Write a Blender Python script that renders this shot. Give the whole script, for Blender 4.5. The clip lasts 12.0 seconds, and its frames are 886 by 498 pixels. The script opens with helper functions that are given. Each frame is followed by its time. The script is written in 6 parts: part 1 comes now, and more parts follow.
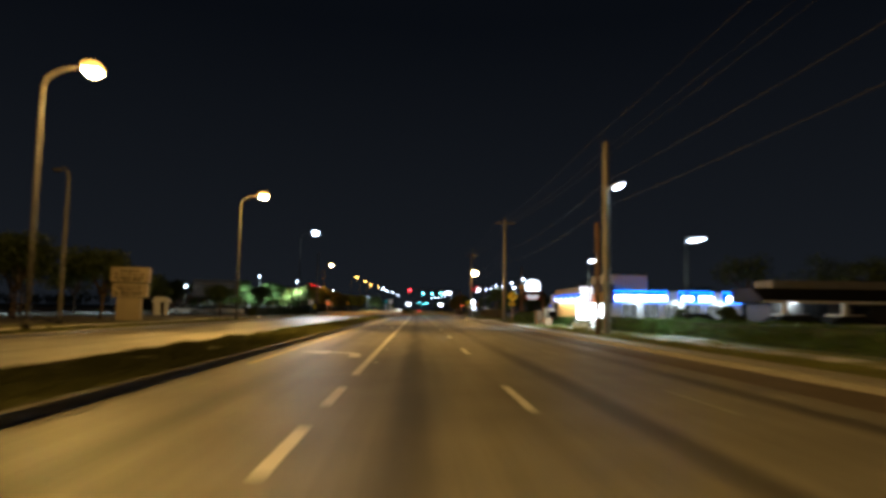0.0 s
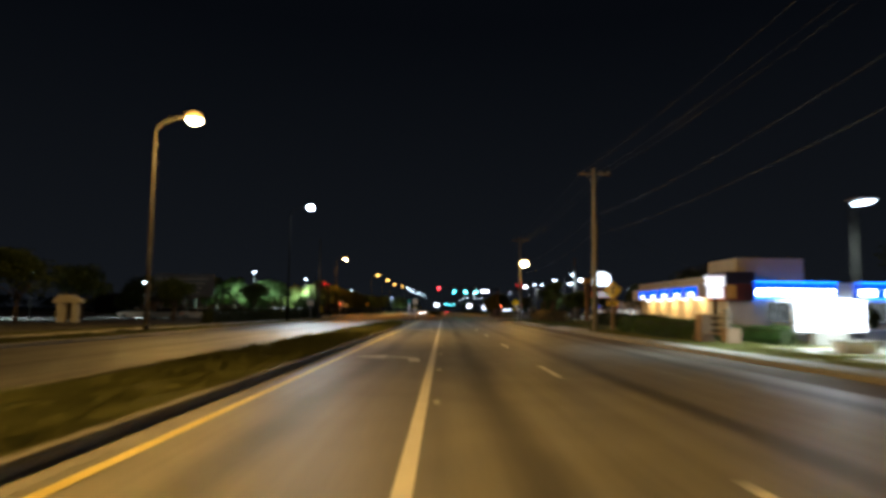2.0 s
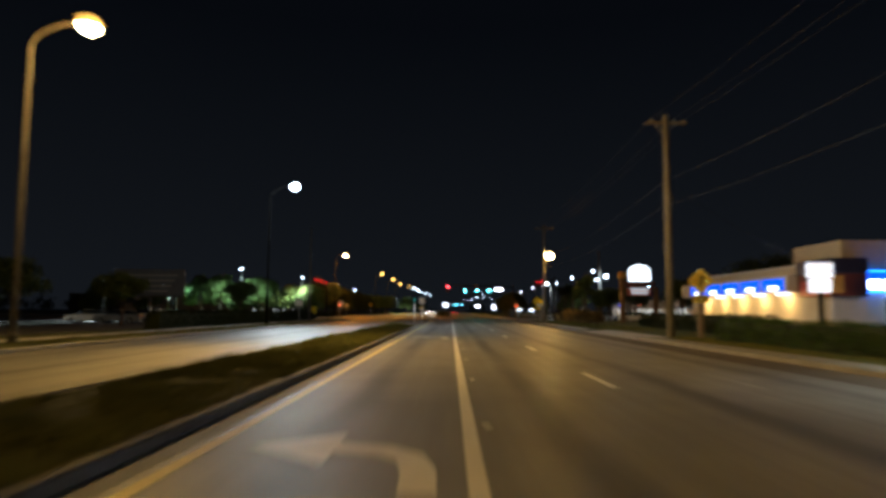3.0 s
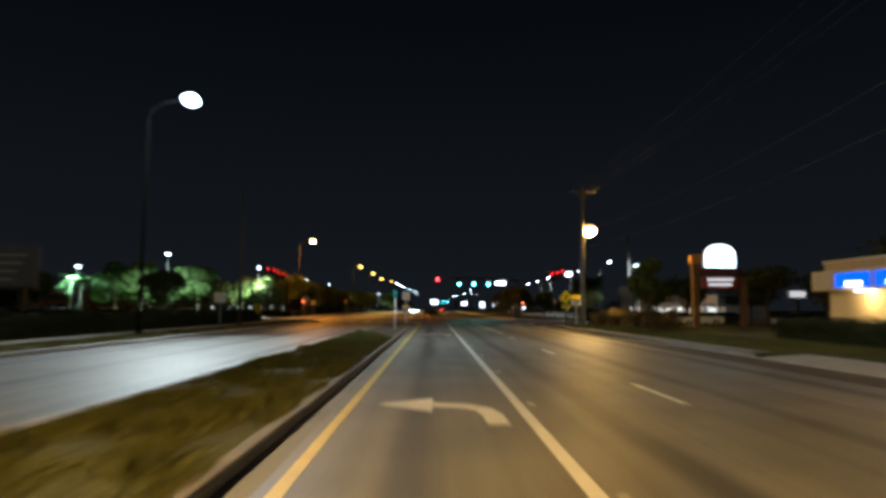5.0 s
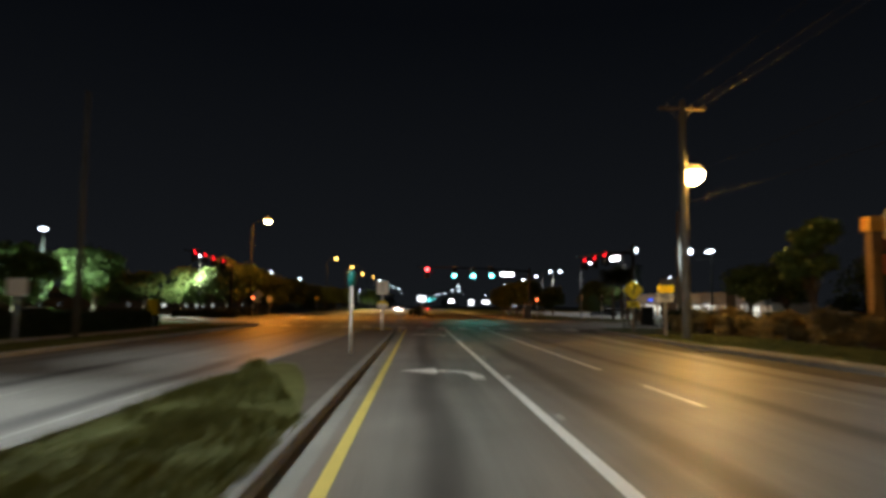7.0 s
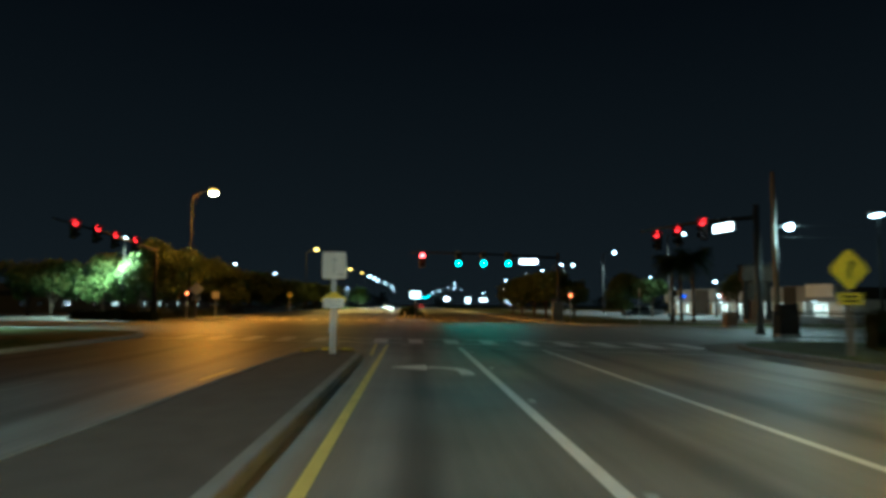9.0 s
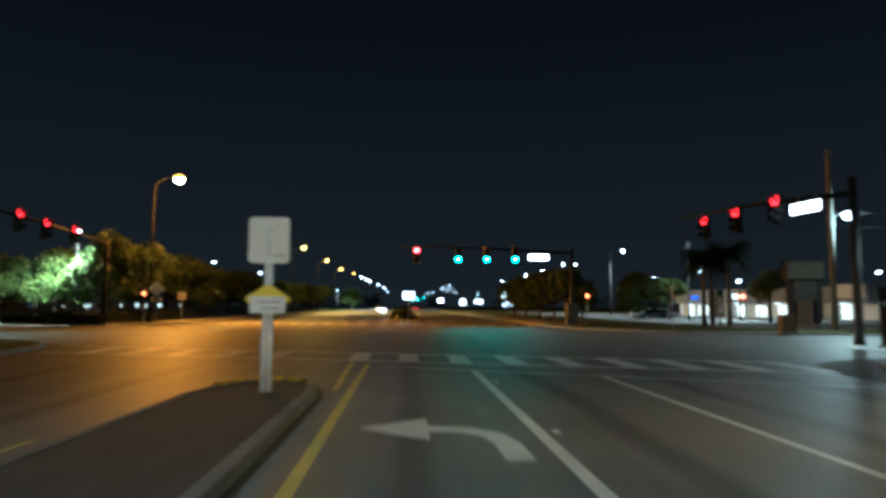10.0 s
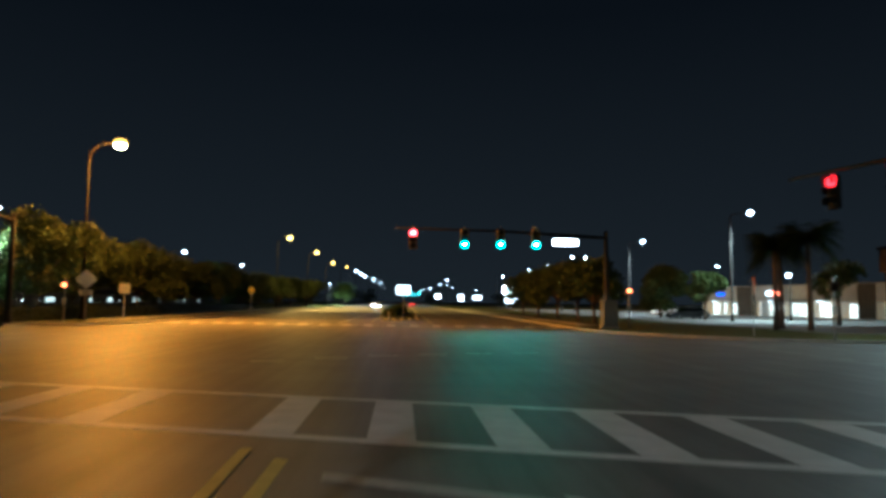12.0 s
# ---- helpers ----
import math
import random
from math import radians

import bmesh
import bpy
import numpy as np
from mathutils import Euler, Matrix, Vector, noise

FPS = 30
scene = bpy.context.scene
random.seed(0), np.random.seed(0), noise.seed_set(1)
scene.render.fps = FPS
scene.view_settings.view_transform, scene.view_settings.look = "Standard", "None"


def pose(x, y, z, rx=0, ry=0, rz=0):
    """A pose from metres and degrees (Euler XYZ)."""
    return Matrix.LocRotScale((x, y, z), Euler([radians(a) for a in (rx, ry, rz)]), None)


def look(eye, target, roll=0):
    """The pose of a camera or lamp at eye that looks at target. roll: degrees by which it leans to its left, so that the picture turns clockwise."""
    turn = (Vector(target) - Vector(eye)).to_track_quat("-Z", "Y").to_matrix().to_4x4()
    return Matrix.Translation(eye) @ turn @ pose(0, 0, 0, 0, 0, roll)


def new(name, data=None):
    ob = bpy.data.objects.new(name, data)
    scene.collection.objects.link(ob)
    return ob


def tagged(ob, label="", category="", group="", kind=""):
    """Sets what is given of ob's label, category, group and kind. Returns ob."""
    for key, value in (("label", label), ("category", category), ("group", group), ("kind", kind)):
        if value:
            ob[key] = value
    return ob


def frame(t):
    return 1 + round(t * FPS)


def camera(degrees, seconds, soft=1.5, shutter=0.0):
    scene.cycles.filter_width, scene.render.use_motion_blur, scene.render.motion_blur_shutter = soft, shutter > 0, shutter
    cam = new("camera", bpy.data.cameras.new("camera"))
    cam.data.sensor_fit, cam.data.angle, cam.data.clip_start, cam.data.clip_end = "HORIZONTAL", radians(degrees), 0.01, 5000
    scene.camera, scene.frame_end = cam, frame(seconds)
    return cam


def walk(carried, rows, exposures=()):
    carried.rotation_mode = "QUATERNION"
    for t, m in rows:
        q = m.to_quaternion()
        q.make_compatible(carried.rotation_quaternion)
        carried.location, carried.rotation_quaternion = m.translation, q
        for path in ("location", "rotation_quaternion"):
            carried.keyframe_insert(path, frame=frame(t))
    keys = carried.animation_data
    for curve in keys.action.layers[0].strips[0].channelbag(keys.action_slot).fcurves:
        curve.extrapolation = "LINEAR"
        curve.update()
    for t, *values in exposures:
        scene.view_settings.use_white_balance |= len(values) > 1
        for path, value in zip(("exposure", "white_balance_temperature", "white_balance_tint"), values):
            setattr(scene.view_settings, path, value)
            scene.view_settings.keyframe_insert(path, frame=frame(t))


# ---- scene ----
cam = camera(67.0, 12.0, soft=3.6, shutter=1.2)
PATH = [
    (0, (1.351, 3.516, 1.465), (1.424, 5.507, 1.645), 0.9),
    (0.5, (1.143, 11.27, 1.439), (1.194, 13.262, 1.614), 1.1),
    (1, (1.135, 19.226, 1.442), (1.165, 21.217, 1.627), 1.3),
    (1.5, (0.764, 27.326, 1.456), (0.774, 29.317, 1.642), 0.6),
    (2, (0.331, 35.023, 1.53), (0.328, 37.014, 1.713), 0.6),
    (2.5, (0.066, 42.345, 1.516), (0.051, 44.337, 1.699), 0.6),
    (3, (-0.251, 49.54, 1.528), (-0.274, 51.531, 1.712), 0.3),
    (3.5, (-0.687, 56.642, 1.632), (-0.718, 58.633, 1.816), 0.1),
    (5.5, (-1.709, 83.587, 1.705), (-1.666, 85.579, 1.879), 0.6),
    (6, (-1.898, 90.209, 1.696), (-1.851, 92.2, 1.869), 0.8),
    (6.5, (-1.979, 96.564, 1.724), (-1.925, 98.555, 1.895), 0.7),
    (7, (-2.03, 102.728, 1.755), (-1.958, 104.719, 1.925), 0.4),
    (8.8, (-1.959, 123.76, 1.714), (-1.867, 125.752, 1.878), 0.2),
    (9, (-1.93, 125.839, 1.717), (-1.838, 127.831, 1.882), 0.3),
    (9.5, (-1.903, 130.444, 1.725), (-1.803, 132.435, 1.891), 0.2),
    (10, (-1.86, 134.665, 1.727), (-1.749, 136.655, 1.897), 0.3),
    (10.5, (-1.772, 138.402, 1.749), (-1.655, 140.391, 1.916), 0.2),
    (11, (-1.723, 141.227, 1.781), (-1.598, 143.216, 1.948), 0.3),
    (11.5, (-1.656, 144.228, 1.78), (-1.532, 146.218, 1.944), 0.5),
    (12, (-1.623, 146.905, 1.776), (-1.502, 148.895, 1.934), 0.6),
]
walk(cam, [(t, look(eye, target, roll)) for t, eye, target, roll in PATH],
     [(0.0, 2.35, 5700, 8), (0.7, 2.15, 5700, 8), (1.5, 1.9, 5700, 8), (3.7, 1.9, 5700, 6), (5.3, 2.1, 5700, 4), (7.2, 2.0, 6300, 8), (8.8, 2.2, 4850, -20), (9.6, 2.3, 4850, -18), (10.1, 2.7, 5000, -8), (12.0, 2.8, 5050, -8)])

# ---- world and light ----
world = bpy.data.worlds.new("night_sky")
scene.world = world
world.use_nodes = True
wn, wl = world.node_tree.nodes, world.node_tree.links
wn.clear()
w_out, w_bg = wn.new("ShaderNodeOutputWorld"), wn.new("ShaderNodeBackground")
w_tc, w_sep = wn.new("ShaderNodeTexCoord"), wn.new("ShaderNodeSeparateXYZ")
w_ramp = wn.new("ShaderNodeValToRGB")
w_ramp.color_ramp.elements[0].position, w_ramp.color_ramp.elements[0].color = 0.0, (0.0020, 0.0022, 0.0026, 1)
w_ramp.color_ramp.elements[1].position, w_ramp.color_ramp.elements[1].color = 0.40, (0.00058, 0.00070, 0.00098, 1)
w_bg.inputs["Strength"].default_value = 1.0
wl.new(w_tc.outputs["Generated"], w_sep.inputs[0])
wl.new(w_sep.outputs["Z"], w_ramp.inputs[0])
wl.new(w_ramp.outputs[0], w_bg.inputs["Color"])
wl.new(w_bg.outputs[0], w_out.inputs["Surface"])

SODIUM, LED, WARM = (1.0, 0.52, 0.10), (0.94, 0.97, 0.90), (1.0, 0.85, 0.6)
GREEN, RED = (0.02, 1.0, 0.72), (1.0, 0.03, 0.03)


# ---- materials ----
def surface(name, low, high, rough=0.6, scale=3.0, grain=60.0, bump=0.15, metal=0.0, coat=0.0, per_object=0.0):
    """A painted, mineral or plant surface: two scales of noise between two colours, and a fine relief."""
    m = bpy.data.materials.new(name)
    m.use_nodes = True
    n, l = m.node_tree.nodes, m.node_tree.links
    b = n["Principled BSDF"]
    geo = n.new("ShaderNodeNewGeometry")
    big, fine = n.new("ShaderNodeTexNoise"), n.new("ShaderNodeTexNoise")
    big.inputs["Scale"].default_value, big.inputs["Detail"].default_value = scale, 4
    fine.inputs["Scale"].default_value, fine.inputs["Detail"].default_value = grain, 3
    mixer = n.new("ShaderNodeMath")
    mixer.operation = "MULTIPLY_ADD"
    mixer.inputs[1].default_value = 0.55
    half = n.new("ShaderNodeMath")
    half.operation = "MULTIPLY"
    half.inputs[1].default_value = 0.45
    ramp = n.new("ShaderNodeValToRGB")
    ramp.color_ramp.elements[0].position, ramp.color_ramp.elements[0].color = 0.32, (*low, 1)
    ramp.color_ramp.elements[1].position, ramp.color_ramp.elements[1].color = 0.68, (*high, 1)
    relief = n.new("ShaderNodeBump")
    relief.inputs["Strength"].default_value, relief.inputs["Distance"].default_value = bump, 0.01
    for t in (big, fine):
        l.new(geo.outputs["Position"], t.inputs["Vector"])
    l.new(fine.outputs["Fac"], half.inputs[0])
    l.new(big.outputs["Fac"], mixer.inputs[0])
    l.new(half.outputs[0], mixer.inputs[2])
    l.new(mixer.outputs[0], ramp.inputs[0])
    l.new(fine.outputs["Fac"], relief.inputs["Height"])
    l.new(relief.outputs[0], b.inputs["Normal"])
    if per_object:
        info, hsv, shift = n.new("ShaderNodeObjectInfo"), n.new("ShaderNodeHueSaturation"), n.new("ShaderNodeMapRange")
        shift.inputs["To Min"].default_value, shift.inputs["To Max"].default_value = 1 - per_object, 1 + per_object
        l.new(info.outputs["Random"], shift.inputs["Value"])
        l.new(shift.outputs[0], hsv.inputs["Value"])
        l.new(ramp.outputs[0], hsv.inputs["Color"])
        l.new(hsv.outputs[0], b.inputs["Base Color"])
    else:
        l.new(ramp.outputs[0], b.inputs["Base Color"])
    b.inputs["Roughness"].default_value, b.inputs["Metallic"].default_value = rough, metal
    b.inputs["Coat Weight"].default_value = coat
    return m


def glow(name, colour, strength):
    """A lamp's lens, a lit sign face or a lit window."""
    m = bpy.data.materials.new(name)
    m.use_nodes = True
    n, l = m.node_tree.nodes, m.node_tree.links
    n.clear()
    out, e = n.new("ShaderNodeOutputMaterial"), n.new("ShaderNodeEmission")
    e.inputs["Color"].default_value, e.inputs["Strength"].default_value = (*colour, 1), strength
    l.new(e.outputs[0], out.inputs["Surface"])
    m.cycles.emission_sampling = "NONE"
    return m


def lit_glass(name, colour, strength):
    """A shop window with a lit interior behind it: shelves and blinds give uneven light."""
    m = glow(name, colour, strength)
    n, l = m.node_tree.nodes, m.node_tree.links
    geo, t, r = n.new("ShaderNodeNewGeometry"), n.new("ShaderNodeTexNoise"), n.new("ShaderNodeMapRange")
    t.inputs["Scale"].default_value, t.inputs["Detail"].default_value = 1.3, 3
    r.inputs["From Min"].default_value, r.inputs["From Max"].default_value = 0.35, 0.65
    r.inputs["To Min"].default_value, r.inputs["To Max"].default_value = strength * 0.5, strength * 1.25
    l.new(geo.outputs["Position"], t.inputs["Vector"])
    l.new(t.outputs["Fac"], r.inputs["Value"])
    l.new(r.outputs[0], [x for x in n if x.type == "EMISSION"][0].inputs["Strength"])
    return m


def asphalt_surface():
    """Old grey asphalt: grain, patches, and dark oil tracks along the middle of the lanes."""
    m = surface("asphalt", (0.125, 0.122, 0.115), (0.225, 0.219, 0.207), rough=0.56, scale=0.5, grain=22.0, bump=0.35)
    n, l = m.node_tree.nodes, m.node_tree.links
    b, ramp = n["Principled BSDF"], [x for x in n if x.type == "VALTORGB"][0]
    b.inputs["Specular IOR Level"].default_value = 0.7
    geo, sep = n.new("ShaderNodeNewGeometry"), n.new("ShaderNodeSeparateXYZ")
    l.new(geo.outputs["Position"], sep.inputs[0])
    wob = n.new("ShaderNodeTexNoise")
    wob.inputs["Scale"].default_value = 0.16
    l.new(geo.outputs["Position"], wob.inputs["Vector"])
    shift = n.new("ShaderNodeMath")
    shift.operation = "MULTIPLY_ADD"
    shift.inputs[1].default_value = 0.5
    l.new(wob.outputs["Fac"], shift.inputs[0])
    l.new(sep.outputs["X"], shift.inputs[2])
    # distance to the middle of the nearest lane, lanes 3.05 m wide
    pos = n.new("ShaderNodeMath")
    pos.operation = "PINGPONG"
    pos.inputs[1].default_value = 1.525
    l.new(shift.outputs[0], pos.inputs[0])
    band = n.new("ShaderNodeMapRange")
    band.interpolation_type = "SMOOTHSTEP"
    band.inputs["From Min"].default_value, band.inputs["From Max"].default_value = 1.05, 1.48
    band.inputs["To Min"].default_value, band.inputs["To Max"].default_value = 0.0, 1.0
    l.new(pos.outputs[0], band.inputs["Value"])
    patchy = n.new("ShaderNodeTexNoise")
    patchy.inputs["Scale"].default_value, patchy.inputs["Detail"].default_value = 0.06, 2
    l.new(geo.outputs["Position"], patchy.inputs["Vector"])
    amount = n.new("ShaderNodeMapRange")
    amount.inputs["From Min"].default_value, amount.inputs["From Max"].default_value = 0.35, 0.6
    amount.inputs["To Min"].default_value, amount.inputs["To Max"].default_value = 0.55, 1.0
    l.new(patchy.outputs["Fac"], amount.inputs["Value"])
    ends = n.new("ShaderNodeMapRange")
    ends.interpolation_type = "SMOOTHSTEP"
    ends.inputs["From Min"].default_value, ends.inputs["From Max"].default_value = 149.0, 158.0
    ends.inputs["To Min"].default_value, ends.inputs["To Max"].default_value = 1.0, 0.12
    l.new(sep.outputs["Y"], ends.inputs["Value"])
    track = n.new("ShaderNodeMath")
    track.operation = "MULTIPLY"
    l.new(amount.outputs[0], track.inputs[0])
    l.new(ends.outputs[0], track.inputs[1])
    fac = n.new("ShaderNodeMath")
    fac.operation = "MULTIPLY"
    l.new(band.outputs[0], fac.inputs[0])
    l.new(track.outputs[0], fac.inputs[1])
    mix = n.new("ShaderNodeMixRGB")
    mix.blend_type = "MULTIPLY"
    mix.inputs["Color2"].default_value = (0.32, 0.32, 0.33, 1)
    l.new(fac.outputs[0], mix.inputs["Fac"])
    l.new(ramp.outputs[0], mix.inputs["Color1"])
    # long faint streaks worn by the traffic
    stretch, streak, gain = n.new("ShaderNodeVectorMath"), n.new("ShaderNodeTexNoise"), n.new("ShaderNodeMapRange")
    stretch.operation = "MULTIPLY"
    stretch.inputs[1].default_value = (2.6, 0.07, 1.0)
    streak.inputs["Scale"].default_value, streak.inputs["Detail"].default_value = 1.0, 4
    gain.inputs["From Min"].default_value, gain.inputs["From Max"].default_value = 0.3, 0.7
    gain.inputs["To Min"].default_value, gain.inputs["To Max"].default_value = 0.80, 1.16
    l.new(geo.outputs["Position"], stretch.inputs[0])
    l.new(stretch.outputs[0], streak.inputs["Vector"])
    l.new(streak.outputs["Fac"], gain.inputs["Value"])
    worn = n.new("ShaderNodeMixRGB")
    worn.blend_type = "MULTIPLY"
    worn.inputs["Fac"].default_value = 1.0
    l.new(mix.outputs[0], worn.inputs["Color1"])
    l.new(gain.outputs[0], worn.inputs["Color2"])
    l.new(worn.outputs[0], b.inputs["Base Color"])
    return m


ASPHALT = asphalt_surface()
LOT = surface("lot_asphalt", (0.05, 0.05, 0.05), (0.10, 0.10, 0.095), rough=0.8, scale=0.5)
CONCRETE = surface("concrete", (0.30, 0.29, 0.27), (0.46, 0.45, 0.42), rough=0.85, scale=1.1, bump=0.3)
# poles coloured near black, as if their own lamps left them unlit
UNLIT_POLE = surface("unlit_pole_black", (0.004, 0.004, 0.004), (0.009, 0.009, 0.008), rough=0.8, scale=4)
UNLIT_POLE.node_tree.nodes["Principled BSDF"].inputs["Specular IOR Level"].default_value = 0.06
KERB = surface("kerb_concrete", (0.36, 0.355, 0.34), (0.54, 0.53, 0.50), rough=0.85, scale=1.6, bump=0.3)
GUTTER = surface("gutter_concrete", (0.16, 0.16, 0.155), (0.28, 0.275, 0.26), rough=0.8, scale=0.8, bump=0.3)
NOSE = surface("island_paving", (0.050, 0.042, 0.036), (0.095, 0.081, 0.068), rough=0.9, scale=2.0)
GRASS = surface("turf", (0.060, 0.068, 0.022), (0.115, 0.122, 0.042), rough=0.9, scale=0.9, grain=35, bump=0.8)
BLADE = surface("grass_blades", (0.080, 0.092, 0.028), (0.165, 0.172, 0.058), rough=0.8, scale=1.4, grain=9)
SOIL = surface("ground_soil", (0.03, 0.032, 0.018), (0.06, 0.06, 0.035), rough=0.95, scale=0.2)
WHITE_PAINT = surface("white_road_paint", (0.62, 0.62, 0.61), (0.88, 0.88, 0.87), rough=0.55, scale=2.2, grain=30)
WORN_YELLOW = surface("worn_yellow_kerb_paint", (0.32, 0.24, 0.04), (0.72, 0.52, 0.04), rough=0.7, scale=4.0, grain=25)
YELLOW_PAINT = surface("yellow_road_paint", (0.50, 0.42, 0.11), (0.78, 0.65, 0.18), rough=0.55, scale=2.2, grain=30)
GUTTER_BROWN = surface("brown_stained_gutter", (0.055, 0.043, 0.033), (0.105, 0.083, 0.063), rough=0.8, scale=0.9, bump=0.3)
KERB_DARK = surface("dark_kerb_concrete", (0.12, 0.118, 0.11), (0.23, 0.225, 0.21), rough=0.85, scale=1.6, bump=0.3)
STOP_PAINT = surface("scuffed_stop_line_paint", (0.26, 0.26, 0.25), (0.70, 0.70, 0.68), rough=0.6, scale=0.9, grain=14)
FADED_DIM_PAINT = surface("faded_dim_paint", (0.20, 0.20, 0.19), (0.38, 0.38, 0.36), rough=0.6, scale=2.2, grain=30)
LAMP_POLE = surface("weathered_lamp_pole", (0.05, 0.05, 0.05), (0.10, 0.10, 0.098), rough=0.7, scale=4)
STEEL = surface("galvanised_steel", (0.30, 0.31, 0.32), (0.45, 0.46, 0.47), rough=0.45, scale=4, metal=0.7)
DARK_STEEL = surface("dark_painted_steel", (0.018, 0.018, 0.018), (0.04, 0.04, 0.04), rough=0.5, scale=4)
POLE_CONCRETE = surface("pole_concrete", (0.15, 0.147, 0.138), (0.25, 0.243, 0.23), rough=0.85, scale=2)
WOOD_POLE = surface("weathered_pole_wood", (0.13, 0.105, 0.08), (0.26, 0.21, 0.16), rough=0.9, scale=3, grain=25)
WOOD_BROWN = surface("creosoted_pole_wood", (0.085, 0.050, 0.028), (0.17, 0.10, 0.058), rough=0.9, scale=3, grain=25)
BARE_WIRE = surface("weathered_conductor", (0.030, 0.028, 0.026), (0.060, 0.057, 0.052), rough=0.6, scale=5)
WIRE = surface("cable_rubber", (0.018, 0.018, 0.018), (0.035, 0.035, 0.035), rough=0.4, scale=5)
SIGNAL_BODY = surface("signal_yellow_housing", (0.20, 0.12, 0.012), (0.30, 0.18, 0.018), rough=0.55, scale=6)
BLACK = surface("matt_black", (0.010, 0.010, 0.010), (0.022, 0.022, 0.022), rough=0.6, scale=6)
SIGN_YELLOW = surface("sign_yellow_sheeting", (0.80, 0.62, 0.01), (0.92, 0.74, 0.02), rough=0.35, scale=5, grain=200)
SIGN_WHITE = surface("sign_white_sheeting", (0.74, 0.74, 0.72), (0.86, 0.86, 0.84), rough=0.35, scale=5, grain=200)
SIGN_BACK = surface("bare_aluminium_back", (0.38, 0.38, 0.38), (0.55, 0.55, 0.55), rough=0.45, scale=5, metal=0.5)
SIGN_ORANGE = surface("sign_orange_sheeting", (0.70, 0.20, 0.02), (0.85, 0.28, 0.03), rough=0.4, scale=5)
STUCCO = surface("cream_stucco", (0.46, 0.39, 0.27), (0.60, 0.52, 0.37), rough=0.9, scale=0.8, bump=0.5)
STUCCO_WHITE = surface("white_stucco", (0.62, 0.61, 0.58), (0.78, 0.77, 0.74), rough=0.9, scale=0.8, bump=0.5)
STUCCO_ORANGE = surface("ochre_stucco", (0.56, 0.30, 0.06), (0.68, 0.40, 0.10), rough=0.9, scale=0.8, bump=0.5)
MAROON = surface("maroon_cladding", (0.10, 0.025, 0.022), (0.17, 0.04, 0.035), rough=0.6, scale=1.2)
TILE_RED = surface("red_panel", (0.42, 0.05, 0.03), (0.58, 0.08, 0.05), rough=0.5, scale=2)
ROOF_DARK = surface("dark_shingle_roof", (0.02, 0.018, 0.016), (0.05, 0.045, 0.04), rough=0.9, scale=2)
GLASS_DARK = surface("dark_window_glass", (0.010, 0.012, 0.014), (0.02, 0.022, 0.025), rough=0.08, scale=1.0, bump=0.0)
BARK = surface("tree_bark", (0.06, 0.045, 0.032), (0.13, 0.10, 0.075), rough=0.95, scale=5, grain=25, bump=0.8)
LEAF = surface("tree_leaves", (0.030, 0.052, 0.014), (0.095, 0.130, 0.042), rough=0.6, scale=1.1, grain=8, per_object=0.2)
FROND = surface("palm_fronds", (0.028, 0.050, 0.016), (0.080, 0.115, 0.040), rough=0.6, scale=1.1, grain=8)
# darker copy of the hedge leaves, with shade put into the colour
SHADED_HEDGE = surface("shaded_hedge_leaves", (0.010, 0.016, 0.006), (0.030, 0.040, 0.014), rough=0.7, scale=1.6, grain=9)
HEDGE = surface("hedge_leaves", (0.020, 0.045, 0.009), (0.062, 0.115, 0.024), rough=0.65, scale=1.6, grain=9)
DRY_SHRUB = surface("dry_shrub_leaves", (0.090, 0.070, 0.025), (0.20, 0.145, 0.056), rough=0.8, scale=1.4, grain=9)
RUBBER = surface("tyre_rubber", (0.012, 0.012, 0.012), (0.024, 0.024, 0.024), rough=0.85, scale=8)
CAR_WHITE = surface("white_car_paint", (0.66, 0.66, 0.65), (0.74, 0.74, 0.73), rough=0.3, scale=1, coat=0.6, bump=0.0)
CAR_SILVER = surface("silver_car_paint", (0.36, 0.37, 0.38), (0.44, 0.45, 0.46), rough=0.35, scale=1, coat=0.6, metal=0.4, bump=0.0)
CAR_DARK = surface("dark_car_paint", (0.02, 0.022, 0.028), (0.032, 0.035, 0.042), rough=0.3, scale=1, coat=0.6, bump=0.0)
BRICK_BROWN = surface("brown_cladding", (0.14, 0.09, 0.055), (0.24, 0.16, 0.10), rough=0.85, scale=1.5, bump=0.5)
MONUMENT_CLAY = surface("clay_render", (0.11, 0.06, 0.036), (0.18, 0.105, 0.062), rough=0.9, scale=1.4, bump=0.4)
PAVING = surface("worn_paving_concrete", (0.16, 0.156, 0.145), (0.27, 0.262, 0.245), rough=0.85, scale=1.1, bump=0.3)
FASCIA_GREY = surface("grey_blue_fascia_render", (0.20, 0.21, 0.225), (0.30, 0.31, 0.325), rough=0.85, scale=0.8, bump=0.3)
BILLBOARD_BLUE = surface("dim_blue_grey_board", (0.060, 0.075, 0.105), (0.105, 0.125, 0.165), rough=0.6, scale=0.9)
LAMP_DARK = surface("dark_grey_lamp_pole", (0.022, 0.021, 0.020), (0.045, 0.044, 0.042), rough=0.75, scale=4)
SODIUM_GLOW = glow("sodium_lens", (1.0, 0.55, 0.11), 1.6)
SODIUM_HALO = glow("sodium_halo_glow", (1.0, 0.47, 0.07), 0.6)
SODIUM_CORE = glow("sodium_white_core", (1.0, 0.72, 0.30), 24)
LED_GLOW = glow("white_lamp_lens", (0.78, 0.92, 1.0), 5)
for m_plant in (GRASS, BLADE, HEDGE, SHADED_HEDGE, LEAF, FROND):
    m_plant.node_tree.nodes["Principled BSDF"].inputs["Specular IOR Level"].default_value = 0.12
